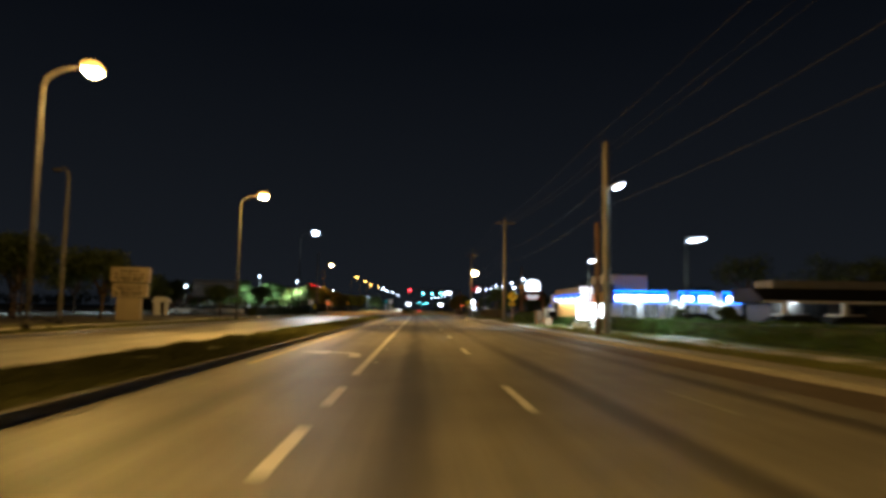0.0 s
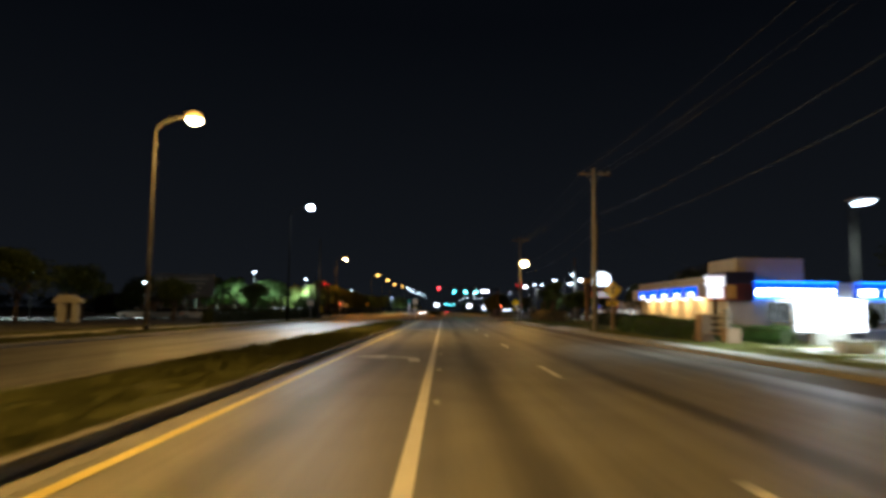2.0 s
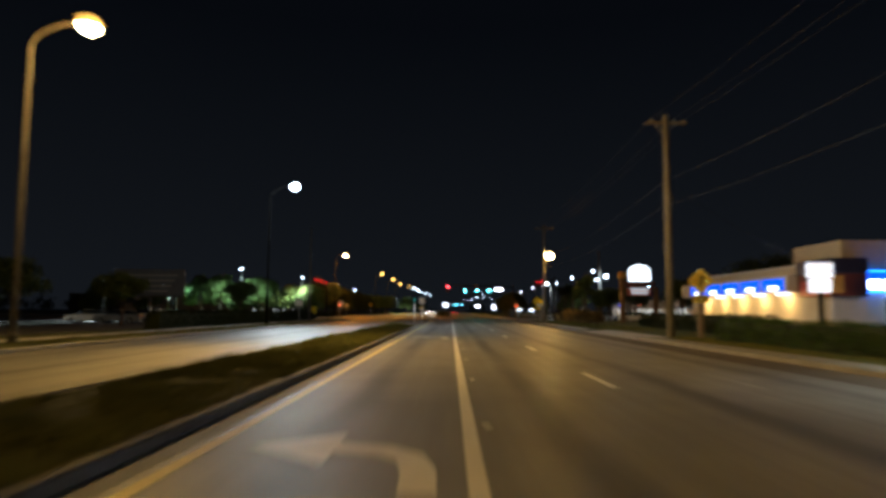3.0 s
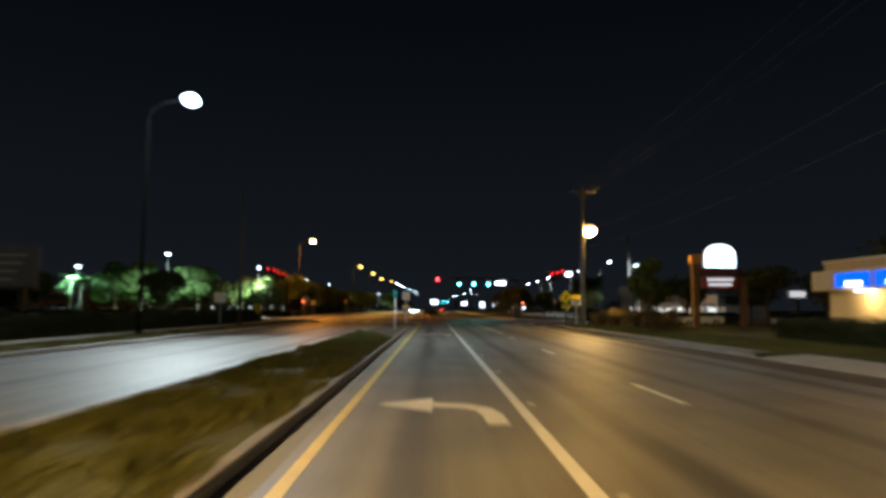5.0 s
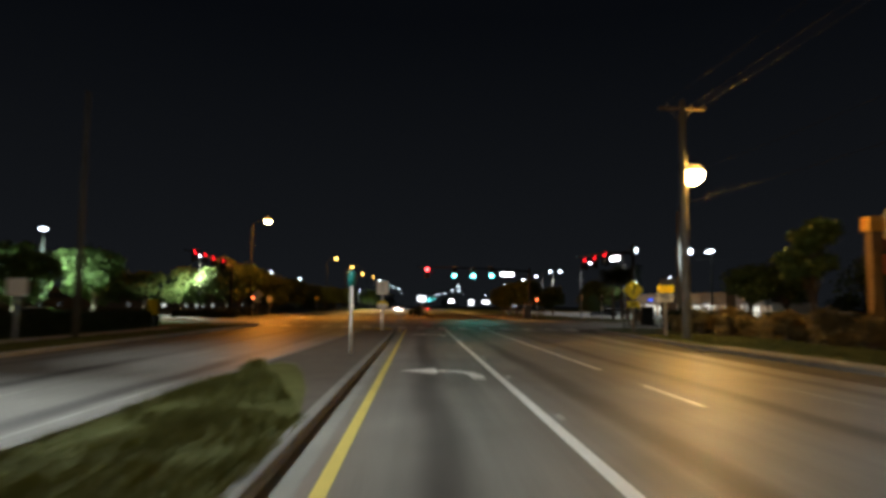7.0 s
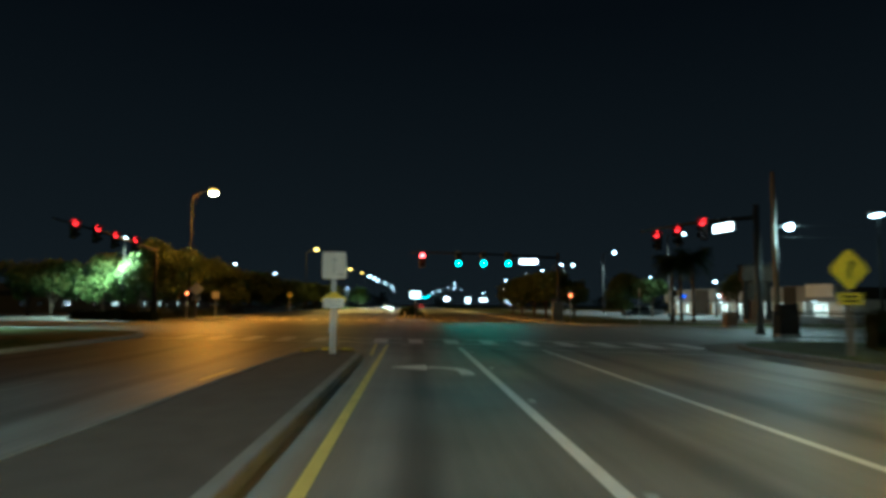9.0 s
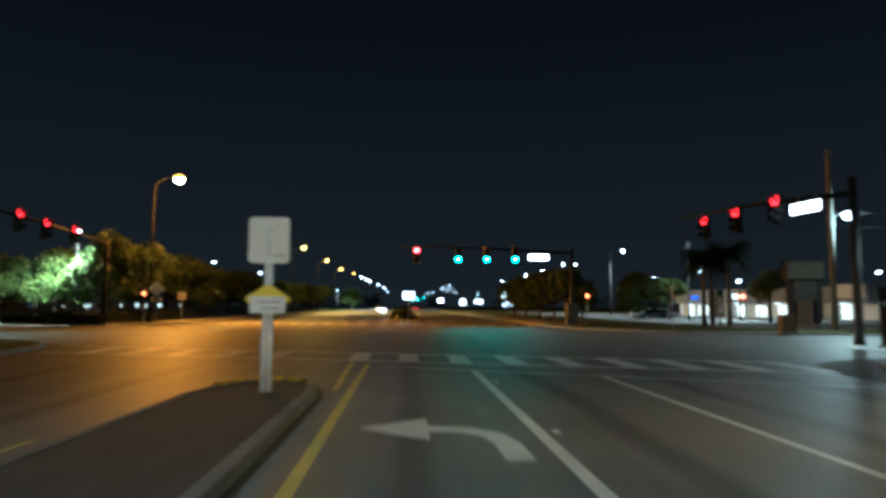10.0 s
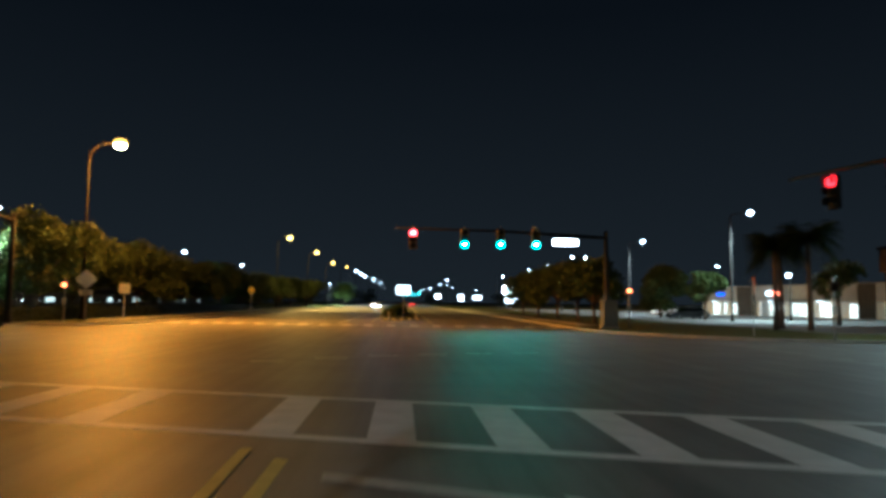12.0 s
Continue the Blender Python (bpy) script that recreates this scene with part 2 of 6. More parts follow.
BLACK.node_tree.nodes["Principled BSDF"].inputs["Specular IOR Level"].default_value = 0.12
GREEN_GLOW = glow("green_signal_lens", (0.0, 0.92, 0.84), 1.0)
GREEN_CORE = glow("green_signal_core", (0.24, 1.0, 1.0), 6)
RED_CORE = glow("red_signal_core", (1.0, 0.06, 0.06), 6)
RED_GLOW = glow("red_signal_lens", (1.0, 0.012, 0.025), 2)
RED_DIM = glow("red_signal_lens_oblique", (1.0, 0.012, 0.02), 1.2)
SIGN_GLOW = glow("lit_white_sign_face", (0.95, 0.98, 1.0), 3.2)
SIGN_ARCH = glow("lit_arched_sign_face", (0.90, 0.97, 1.0), 1.1)
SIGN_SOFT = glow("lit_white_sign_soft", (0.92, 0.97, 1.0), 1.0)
SIGN_FAINT = glow("faintly_lit_lettering", (1.0, 0.90, 0.86), 0.16)
SIGN_PALE = glow("pale_pink_sign_face", (1.0, 0.90, 0.88), 0.45)
NAVY = surface("navy_cladding", (0.018, 0.018, 0.045), (0.032, 0.032, 0.075), rough=0.6, scale=1.2)
SIGN_DULL = glow("lit_sign_tint", (0.62, 0.74, 0.85), 0.8)
BLUE_GLOW = glow("blue_led_tube", (0.03, 0.20, 1.0), 2.0)
BLUE_FACE = glow("blue_lit_band", (0.015, 0.10, 0.9), 0.42)
PINK_GLOW = glow("red_white_sign_face", (1.0, 0.50, 0.46), 1.0)
RED_SIGN_GLOW = glow("red_sign_face", (1.0, 0.16, 0.08), 2.0)
SHOP_GLASS = lit_glass("lit_shop_window", (1.0, 0.95, 0.80), 0.36)
SHOP_FAR = lit_glass("far_lit_shop_window", (0.95, 1.0, 0.90), 0.2)
SHOP_DIM = lit_glass("dim_lit_window", (0.92, 0.97, 0.90), 0.04)
HEADLIGHT = glow("headlight_lens", (0.95, 0.97, 1.0), 14)
TAILLIGHT = glow("taillight_lens", (1.0, 0.03, 0.03), 3)
BLINKER = glow("orange_hand_signal", (1.0, 0.15, 0.04), 1.8)


# ---- building blocks ----
def box(bm, x0, x1, y0, y1, z0, z1, bevel=0.0):
    v = [bm.verts.new((x, y, z)) for z in (z0, z1) for y in (y0, y1) for x in (x0, x1)]
    faces = [bm.faces.new([v[i] for i in q]) for q in ((0, 2, 3, 1), (4, 5, 7, 6), (0, 1, 5, 4), (2, 6, 7, 3), (0, 4, 6, 2), (1, 3, 7, 5))]
    if bevel:
        edges = list({e for f in faces for e in f.edges})
        bmesh.ops.bevel(bm, geom=edges, offset=bevel, segments=2, profile=0.6, affect="EDGES")


def tube(bm, points, radii, sides=10, caps=True):
    """A round tube through the points, with a radius at each."""
    pts = [Vector(p) for p in points]
    rings = []
    for i, p in enumerate(pts):
        way = (pts[min(i + 1, len(pts) - 1)] - pts[max(i - 1, 0)]).normalized()
        side = way.orthogonal().normalized() if abs(way.z) > 0.9 else way.cross(Vector((0, 0, 1))).normalized()
        if abs(way.z) > 0.9:
            side = (Vector((1, 0, 0)) - way * way.x).normalized()
        other = way.cross(side)
        r = radii[i] if isinstance(radii, (list, tuple)) else radii
        rings.append([bm.verts.new(p + r * (math.cos(a) * side + math.sin(a) * other)) for a in (2 * math.pi * k / sides for k in range(sides))])
    for a, b in zip(rings, rings[1:]):
        for k in range(sides):
            f = bm.faces.new((a[k], a[(k + 1) % sides], b[(k + 1) % sides], b[k]))
            f.smooth = True
    if caps:
        bm.faces.new(list(reversed(rings[0])))
        bm.faces.new(rings[-1])


def prism(bm, outline, axis, a, b):
    """An outline of (u, v) pushed out along an axis from a to b: axis x takes u, v as y, z; y as x, z; z as x, y."""
    def at(u, v, w):
        return {"x": (w, u, v), "y": (u, w, v), "z": (u, v, w)}[axis]
    low = [bm.verts.new(at(u, v, a)) for u, v in outline]
    top = [bm.verts.new(at(u, v, b)) for u, v in outline]
    k = len(outline)
    bm.faces.new(low), bm.faces.new(top)
    for i in range(k):
        bm.faces.new((low[i], low[(i + 1) % k], top[(i + 1) % k], top[i]))
    bmesh.ops.recalc_face_normals(bm, faces=bm.faces)


def mesh_of(bm, name, material):
    me = bpy.data.meshes.new(name)
    bmesh.ops.recalc_face_normals(bm, faces=bm.faces)
    bm.to_mesh(me)
    bm.free()
    me.materials.append(material)
    return me


def part(name, bm, material, parent=None, label=""):
    ob = new(name, mesh_of(bm, name, material))
    ob.parent = parent
    if label:
        ob["label"] = label
    return ob


def raw_part(name, verts, faces, material, parent=None):
    me = bpy.data.meshes.new(name)
    me.from_pydata(verts, [], faces)
    me.materials.append(material)
    ob = new(name, me)
    ob.parent = parent
    return ob


def boxed(name, material, parent, *dims, bevel=0.0, label=""):
    bm = bmesh.new()
    box(bm, *dims, bevel=bevel)
    return part(name, bm, material, parent, label)


def thing(name, x, y, z, label, category, group="", turn=0.0):
    ob = new(name)
    ob.matrix_basis = pose(x, y, z, 0, 0, turn)
    return tagged(ob, label, category, group)


def structure(ob, label, category=""):
    return tagged(ob, label, category, kind="structure")


def lamp(parent, x, y, z, colour, watts, radius=0.2, spot=0.0, toward=None):
    """The light that a lamp gives, hung under its lens."""
    data = bpy.data.lights.new("lamp_light", "SPOT" if spot else "POINT")
    data.color, data.energy, data.shadow_soft_size = colour, watts, radius
    if spot:
        data.spot_size, data.spot_blend = radians(spot), 1.0
    ob = new("lamp_light", data)
    ob.matrix_basis = look((x, y, z), toward) if toward else pose(x, y, z)
    ob.parent = parent
    return ob


# ---- ground, roads, kerbs ----
SLOPE = -0.32
NEAR, FAR = 161.0, 184.0            # where the cross street's edges meet x = 0
LEFT, RIGHT = -15.4, 10.7           # kerbs of the main road before the crossing
LEFT_B, RIGHT_B = -20.8, 10.2       # and beyond it


def edge_near(x):
    return NEAR + SLOPE * x


def edge_far(x):
    return FAR + SLOPE * x


def flat(name, polygons, z, material):
    bm = bmesh.new()
    for poly in polygons:
        bm.faces.new([bm.verts.new((x, y, z)) for x, y in poly])
    bmesh.ops.triangulate(bm, faces=bm.faces)
    for f in bm.faces:
        if f.normal.z < 0:
            f.normal_flip()
    me = bpy.data.meshes.new(name)
    bm.to_mesh(me)
    bm.free()
    me.materials.append(material)
    return new(name, me)


def rounded(corner, a, b, reach, steps=10):
    """The kerb round a corner, from the point reach metres off along a to the one along b."""
    p, a, b = Vector(corner), Vector(a).normalized() * reach, Vector(b).normalized() * reach
    return [tuple((1 - s) ** 2 * (p + a) + 2 * s * (1 - s) * p + s * s * (p + b)) for s in (k / steps for k in range(steps + 1))]


EAST, WEST = (1, SLOPE), (-1, -SLOPE)
c_se, c_sw = (RIGHT, edge_near(RIGHT)), (LEFT, edge_near(LEFT))
c_ne, c_nw = (RIGHT_B, edge_far(RIGHT_B)), (LEFT_B, edge_far(LEFT_B))
arc_se, arc_sw = rounded(c_se, (0, -1), EAST, 9.0), rounded(c_sw, (0, -1), WEST, 8.0)
arc_ne, arc_nw = rounded(c_ne, (0, 1), EAST, 11.0), rounded(c_nw, (0, 1), WEST, 8.0)
KERB_E = 9.95                        # the right kerb before it swings out to the corner
DIPS = ((87.0, 101.0),)                # the dropped kerb at the driveway
SWING = [(KERB_E, 131.0), (KERB_E + 0.2, 137.0), (10.6, 143.0)] + arc_se + [(220, edge_near(220))]
EDGE_SE = [(KERB_E, -90)] + [p for a, b in DIPS for p in ((KERB_E, a), (KERB_E + 2.0, a), (KERB_E + 2.0, b), (KERB_E, b))] + SWING
EDGE_SW = [(LEFT, -90)] + arc_sw + [(-220, edge_near(-220))]
EDGE_NE = [(RIGHT_B, 1500)] + arc_ne + [(220, edge_far(220))]
EDGE_NW = [(LEFT_B, 1500)] + arc_nw + [(-220, edge_far(-220))]

ground = flat("ground", [[(-2500, -2500), (2500, -2500), (2500, 3500), (-2500, 3500)]], -0.06, SOIL)
structure(ground, "dark level ground reaching to the horizon", "ground")
road = flat("road", [
    [(LEFT, -90), (RIGHT, -90), c_se, c_sw],
    [(220, edge_near(220)), (220, edge_far(220)), (-220, edge_far(-220)), (-220, edge_near(-220))],
    [c_nw, c_ne, (RIGHT_B, 1500), (LEFT_B, 1500)],
    [c_se] + arc_se, [c_sw] + arc_sw, [c_ne] + arc_ne, [c_nw] + arc_nw], 0.0, ASPHALT)
structure(road, "worn grey asphalt avenue with oil-stained lanes", "road")
for word, outline, far_corner in (("south_east", EDGE_SE, (220, -90)), ("south_west", EDGE_SW, (-220, -90)), ("north_east", EDGE_NE, (220, 1500)), ("north_west", EDGE_NW, (-220, 1500))):
    structure(flat("verge_" + word, [outline + [far_corner]], 0.13, GRASS), "mown roadside grass verge", "grass verge")


def ribbon(name, line, profile, material, closed=False):
    """A profile of (outward, height) drawn along a line of (x, y); outward is to the line's right."""
    pts = [Vector((x, y, 0)) for x, y in line]
    k = len(pts)
    rows = []
    for i, p in enumerate(pts):
        before, after = pts[(i - 1) % k if closed else max(i - 1, 0)], pts[(i + 1) % k if closed else min(i + 1, k - 1)]
        way = (after - before).normalized()
        out = Vector((way.y, -way.x, 0))
        rows.append([tuple(p + out * o + Vector((0, 0, h))) for o, h in profile])
    w = len(profile)
    verts = [v for r in rows for v in r]
    faces = [(i * w + j, i * w + j + 1, ((i + 1) % k) * w + j + 1, ((i + 1) % k) * w + j) for i in range(k if closed else k - 1) for j in range(w - 1)]
    return raw_part(name, verts, faces, material)


KERB_PROFILE = [(0.0, -0.02), (0.0, 0.12), (0.02, 0.145), (0.05, 0.155), (0.20, 0.155), (0.22, 0.10)]
GUTTER_PROFILE = [(-0.48, 0.004), (-0.02, 0.006), (0.0, 0.006)]


for low, high in ((-90, DIPS[0][0]), (DIPS[0][1], None)):
    line = [(KERB_E, low), (KERB_E, high)] if high else [(KERB_E, low)] + SWING
    # shade on the kerb's face is put into the whole kerb's colour
    structure(ribbon("kerb_south_east", line, KERB_PROFILE, KERB_DARK), "concrete kerb along the avenue, coloured dark for its shaded face", "kerb")
structure(ribbon("gutter_south_east", [(KERB_E, -90)] + SWING, [(-1.55, 0.004), (-0.9, 0.008), (-0.02, 0.006), (0.0, 0.006)], GUTTER_BROWN), "brown-stained concrete gutter along the kerb", "gutter")
for low, high in DIPS:
    ramp = ribbon("driveway_ramp", [(KERB_E, low), (KERB_E, high)], [(0.0, 0.008), (0.05, 0.03), (2.0, 0.15)], CONCRETE)
    structure(ramp, "pale concrete ramp of a driveway through the kerb", "driveway")
for word, outline, sign in (("south_west", EDGE_SW, -1), ("north_east", EDGE_NE, -1), ("north_west", EDGE_NW, 1)):
    line = outline
    structure(ribbon("kerb_" + word, line, [(sign * o, h) for o, h in KERB_PROFILE], KERB), "weathered pale concrete kerb", "kerb")
    structure(ribbon("gutter_" + word, line, [(sign * o, h) for o, h in GUTTER_PROFILE], KERB_DARK), "stained concrete gutter along the kerb", "gutter")

# pavements: slabs along the verges
def slab_row(name, x0, x1, y0, y1, step=1.5, material=None, label="pale concrete pavement of square slabs"):
    base = structure(flat(name, [[(x0, y0), (x1, y0), (x1, y1), (x0, y1)]], 0.136, KERB), label, "pavement")
    bm = bmesh.new()
    box(bm, 0, x1 - x0, 0.01, step - 0.012, 0.0, 0.03)
    me = mesh_of(bm, "slab", material or CONCRETE)
    y = y0
    while y < y1 - step * 0.5:
        s = new("slab", me)
        s.parent, s.location = base, (x0, y, 0.132)
        y += step
    return base


slab_row("pavement_west", -19.9, -18.6, 20, 150)
slab_row("pavement_east", KERB_E + 0.21, KERB_E + 1.15, 8, 86, material=PAVING)
slab_row("pavement_inner", 13.2, 14.6, 10, 56)
slab_row("pavement_east_beyond", KERB_E + 0.21, KERB_E + 1.15, 102, 130, material=PAVING)
slab_row("pavement_north_east", 11.6, 13.0, 196, 300)
slab_row("pavement_north_west", -24.6, -23.2, 197, 330)

# ---- medians ----
def island(name, outline):
    structure(ribbon("kerb_" + name, outline, KERB_PROFILE, KERB_DARK, closed=True), "dark-stained concrete kerb round the median", "kerb")
    structure(ribbon("gutter_" + name, outline, [(-0.34, 0.004), (-0.02, 0.006), (0.0, 0.006)], GUTTER, closed=True), "concrete gutter along the median kerb", "gutter")


# outlines run anticlockwise seen from above reversed, so that the inside lies to the right
MEDIAN = [(-3.5, 147.5), (-3.5, 128), (-3.5, -85), (-6.9, -85), (-7.0, 60), (-6.7, 116), (-6.2, 132), (-6.0, 141), (-5.85, 147.0), (-5.65, 148.4), (-5.15, 149.3), (-4.6, 149.6), (-4.05, 149.3), (-3.65, 148.5)]
island("median", MEDIAN)
grass_top = flat("median_turf", [[(-3.71, 112.5), (-3.71, -85), (-6.69, -85), (-6.79, 60), (-6.49, 116), (-6.32, 120), (-6.0, 122.2), (-5.4, 121.6), (-4.8, 119.2), (-4.2, 116.0)]], 0.13, GRASS)
structure(grass_top, "uneven grass strip of the median", "grass verge")
nose_top = flat("median_nose", [[(-3.71, 112.5), (-4.2, 116.0), (-4.8, 119.2), (-5.4, 121.6), (-6.0, 122.2), (-6.32, 120), (-6.0, 132), (-5.8, 141), (-5.64, 147.0), (-5.46, 148.3), (-5.05, 149.1), (-4.6, 149.38), (-4.2, 149.1), (-3.85, 148.4), (-3.71, 147.5)]], 0.14, NOSE)
structure(nose_top, "dark paved nose of the median", "traffic island")

tip = [(-3.65, 148.5), (-4.05, 149.3), (-4.6, 149.6), (-5.15, 149.3), (-5.65, 148.4)][::-1]
for a, b in ((0, 2), (2, 3), (3, 5)):
    structure(ribbon("yellow_kerb_paint", [(x, y - 0.004) for x, y in tip][a:b] if b - a > 1 else [tuple(Vector(tip[a]).lerp(Vector(tip[a + 1]), s)) for s in (0.2, 0.8)], [(-0.004 + (-0.0), 0.02), (-0.004, 0.12), (0.017, 0.149), (0.05, 0.159), (0.13, 0.159)], WORN_YELLOW), "worn yellow paint on the median tip's kerb", "kerb paint")

for k, (ax, ay, bx, by) in enumerate(((-5.55, 148.2, -5.15, 149.0), (-5.0, 149.12, -4.45, 149.3), (-4.3, 149.22, -3.9, 148.75))):
    marker = new("nose_marker")
    ways = ribbon("yellow_block", [(ax, ay), ((ax + bx) / 2, (ay + by) / 2 + 0.05), (bx, by)], [(-0.05, 0.14), (-0.04, 0.225), (0.04, 0.225), (0.05, 0.14)], WORN_YELLOW)
    ways.parent = marker
    tagged(marker, "low bright yellow block on the median tip", "road marker", "median tip markers")

FAR_MEDIAN = [(0.4, 1400), (0.4, 209.5), (0.0, 207.6), (-1.6, 206.9), (-3.2, 207.6), (-3.6, 209.5), (-3.6, 1400)]
island("far_median", FAR_MEDIAN)
structure(flat("far_median_turf", [[(0.19, 1400), (0.19, 209.6), (-0.15, 207.8), (-1.6, 207.15), (-3.05, 207.8), (-3.39, 209.6), (-3.39, 1400)]], 0.13, GRASS), "planted median beyond the crossing", "grass verge")


def tufts(name, count, region, height, material, seed, width=0.035, label="uneven mown grass"):
    """Leaning grass blades, clumped, over a region given as a function of two random numbers."""
    rng = np.random.default_rng(seed)
    u, v = rng.random(count), rng.random(count)
    x, y = region(u, v)
    clump = np.array([noise.noise(Vector((a * 0.9, b * 0.55, 3.1))) for a, b in zip(x, y)])
    h = height * (0.35 + 0.65 * rng.random(count)) * np.clip(0.75 + 1.3 * clump, 0.25, 1.9)
    ang, lean = rng.random(count) * 6.283, rng.random(count) * 0.8
    w = width * (0.6 + 0.8 * rng.random(count))
    verts = np.empty((count, 3, 3))
    verts[:, 0] = np.stack([x - w * np.cos(ang), y - w * np.sin(ang), np.full(count, 0.12)], 1)
    verts[:, 1] = np.stack([x + w * np.cos(ang), y + w * np.sin(ang), np.full(count, 0.12)], 1)
    verts[:, 2] = np.stack([x + h * lean * np.sin(ang), y + h * lean * np.cos(ang), 0.12 + h], 1)
    ob = raw_part(name, verts.reshape(-1, 3).tolist(), np.arange(count * 3).reshape(-1, 3).tolist(), material)
    return tagged(ob, label, "grass", kind="stuff")


tufts("median_grass", 90000, lambda u, v: (-3.60 - 2.95 * u, 4 + (108.5 + 10.0 * u) * v), 0.18, BLADE, 5, 0.028, "thick uneven grass overhanging the median kerb")
tufts("verge_grass", 45000, lambda u, v: (11.15 + 3.8 * u, 12 + 74 * v), 0.13, BLADE, 6, 0.03)
tufts("verge_grass_beyond", 26000, lambda u, v: (11.15 + 4.8 * u, 102 + 40 * v), 0.16, BLADE, 16, 0.03)
tufts("far_verge_grass", 12000, lambda u, v: (-18.4 + 2.7 * u, 25 + 130 * v), 0.14, BLADE, 7, 0.06)

# ---- road paint ----
def stripe(name, parent, pts, material=WHITE_PAINT, z=0.005):
    ob = flat(name, [pts], z, material)
    ob.parent = parent
    return ob


def bar(x, w, y0, y1):
    return [(x - w / 2, y0), (x + w / 2, y0), (x + w / 2, y1), (x - w / 2, y1)]


def marking(name, label):
    return structure(new(name), label, "road marking")


lane_paint = marking("lane_lines", "worn white lane lines and dashes")
stripe("solid_line", lane_paint, [(-0.09, 18.5), (0.09, 18.5), (0.09, 153.05), (-0.09, 153.15)])
for y in (-8.5, -4.0, 0.6, 5.1, 9.5, 13.8):
    stripe("dotted_dash", lane_paint, bar(0.0, 0.17, y, y + 2.4))
for y in (-36.6, -24.1, -11.6, 0.8, 13.4, 26.0, 37.9, 50.9, 63.3, 75.8, 89.2, 102.4, 114.7):
    stripe("lane_dash", lane_paint, bar(3.07, 0.15, y, y + 3.2))
    stripe("worn_dash", lane_paint, bar(6.07, 0.12, y - 0.2, y + 2.9), FADED_DIM_PAINT)
stripe("solid_line", lane_paint, [(3.0, 121.5), (3.15, 121.5), (3.15, 151.45), (3.0, 151.55)])
stripe("solid_line", lane_paint, [(6.25, 126.5), (6.38, 126.5), (6.63, 149.8), (6.5, 149.9)], FADED_DIM_PAINT)
for y in list(range(-30, 150, 12)):
    stripe("lane_dash", lane_paint, bar(-9.9, 0.12, y, y + 3.1), FADED_DIM_PAINT)
    stripe("lane_dash", lane_paint, bar(-12.7, 0.12, y + 0.4, y + 3.4), FADED_DIM_PAINT)
for y in list(range(214, 420, 12)):
    for x in (3.6, 6.9, -9.4, -12.7, -16.0):
        stripe("lane_dash", lane_paint, bar(x, 0.15, y, y + 3.1))
stripe("solid_line", lane_paint, [(-6.6, 200), (-6.45, 200), (-6.1, 262), (-6.25, 262)])
edge_paint = marking("edge_lines", "yellow edge lines along the medians")
stripe("yellow_line", edge_paint, [(-3.02, 21.0), (-2.86, 21.0), (-2.86, 154.6), (-3.02, 154.7)], YELLOW_PAINT)
stripe("yellow_line", edge_paint, [(-3.34, 148.6), (-3.20, 148.6), (-3.38, 155.2), (-3.52, 155.2)], YELLOW_PAINT, 0.012)
stripe("yellow_line", edge_paint, bar(-7.45, 0.10, -60, 118), FADED_DIM_PAINT)
stripe("yellow_line", edge_paint, [(-6.68, 141.2), (-6.58, 141.2), (-6.50, 143.6), (-6.60, 143.6)], YELLOW_PAINT)
stripe("yellow_line", edge_paint, bar(-4.1, 0.14, 203, 330), YELLOW_PAINT)
stripe("yellow_line", edge_paint, bar(0.9, 0.14, 203, 330), YELLOW_PAINT)
stop_paint = marking("stop_line", "worn white stop line before the crosswalk")
stripe("stop_bar", stop_paint, [(-2.4, 153.75), (-2.4, 154.05), (9.9, 148.3), (9.9, 148.0)], STOP_PAINT, 0.010)


def crosswalk(name, near, depth, slope, bars, width, x0, x1):
    walk_paint = marking(name, "white ladder crosswalk with worn bars")
    for base in (near, near + depth):
        stripe("cross_line", walk_paint, [(x0, base - 0.14 + slope * x0), (x1, base - 0.14 + slope * x1), (x1, base + 0.14 + slope * x1), (x0, base + 0.14 + slope * x0)])
    for a in bars:
        b = a + width
        stripe("cross_bar", walk_paint, [(a, near + 0.15 + slope * a), (b, near + 0.15 + slope * b), (b, near + depth - 0.15 + slope * b), (a, near + depth - 0.15 + slope * a)])


crosswalk("crosswalk", 155.0, 3.5, -0.31, [-13.6, -11.9, -10.1, -8.35, -6.6] + [-3.68 + 1.63 * k for k in range(9)], 0.64, -15.0, 10.3)
crosswalk("crosswalk_beyond", 195.2, 2.6, -0.2, [-19.4 + 1.67 * k for k in range(18)], 0.62, -20.2, 9.8)
# the side street's dimness is put into the duller bar colour
side_walk = marking("side_crosswalk", "white ladder crosswalk over the side street")
for x in (12.3, 15.9):
    stripe("cross_line", side_walk, [(x, 158.2), (x + 0.28, 158.1), (x + 1.1, 177.2), (x + 0.8, 177.3)], FADED_DIM_PAINT)
for k in range(12):
    y = 158.9 + 1.6 * k
    stripe("cross_bar", side_walk, [(12.65 + 0.065 * k, y), (15.85 + 0.065 * k, y - 1.0), (15.85 + 0.065 * k, y - 0.3), (12.65 + 0.065 * k, y + 0.7)], FADED_DIM_PAINT)
guide_paint = marking("guide_dashes", "short white dashes guiding turns through the crossing")
for x, y in ((-5.5, 166.9), (-3.77, 168.0), (-2.2, 169.0), (-0.52, 169.75), (1.1, 170.25), (2.8, 170.7)):
    stripe("guide_dash", guide_paint, [(x - 0.5, y - 0.08), (x + 0.45, y + 0.05), (x + 0.45, y + 0.2), (x - 0.5, y + 0.07)])


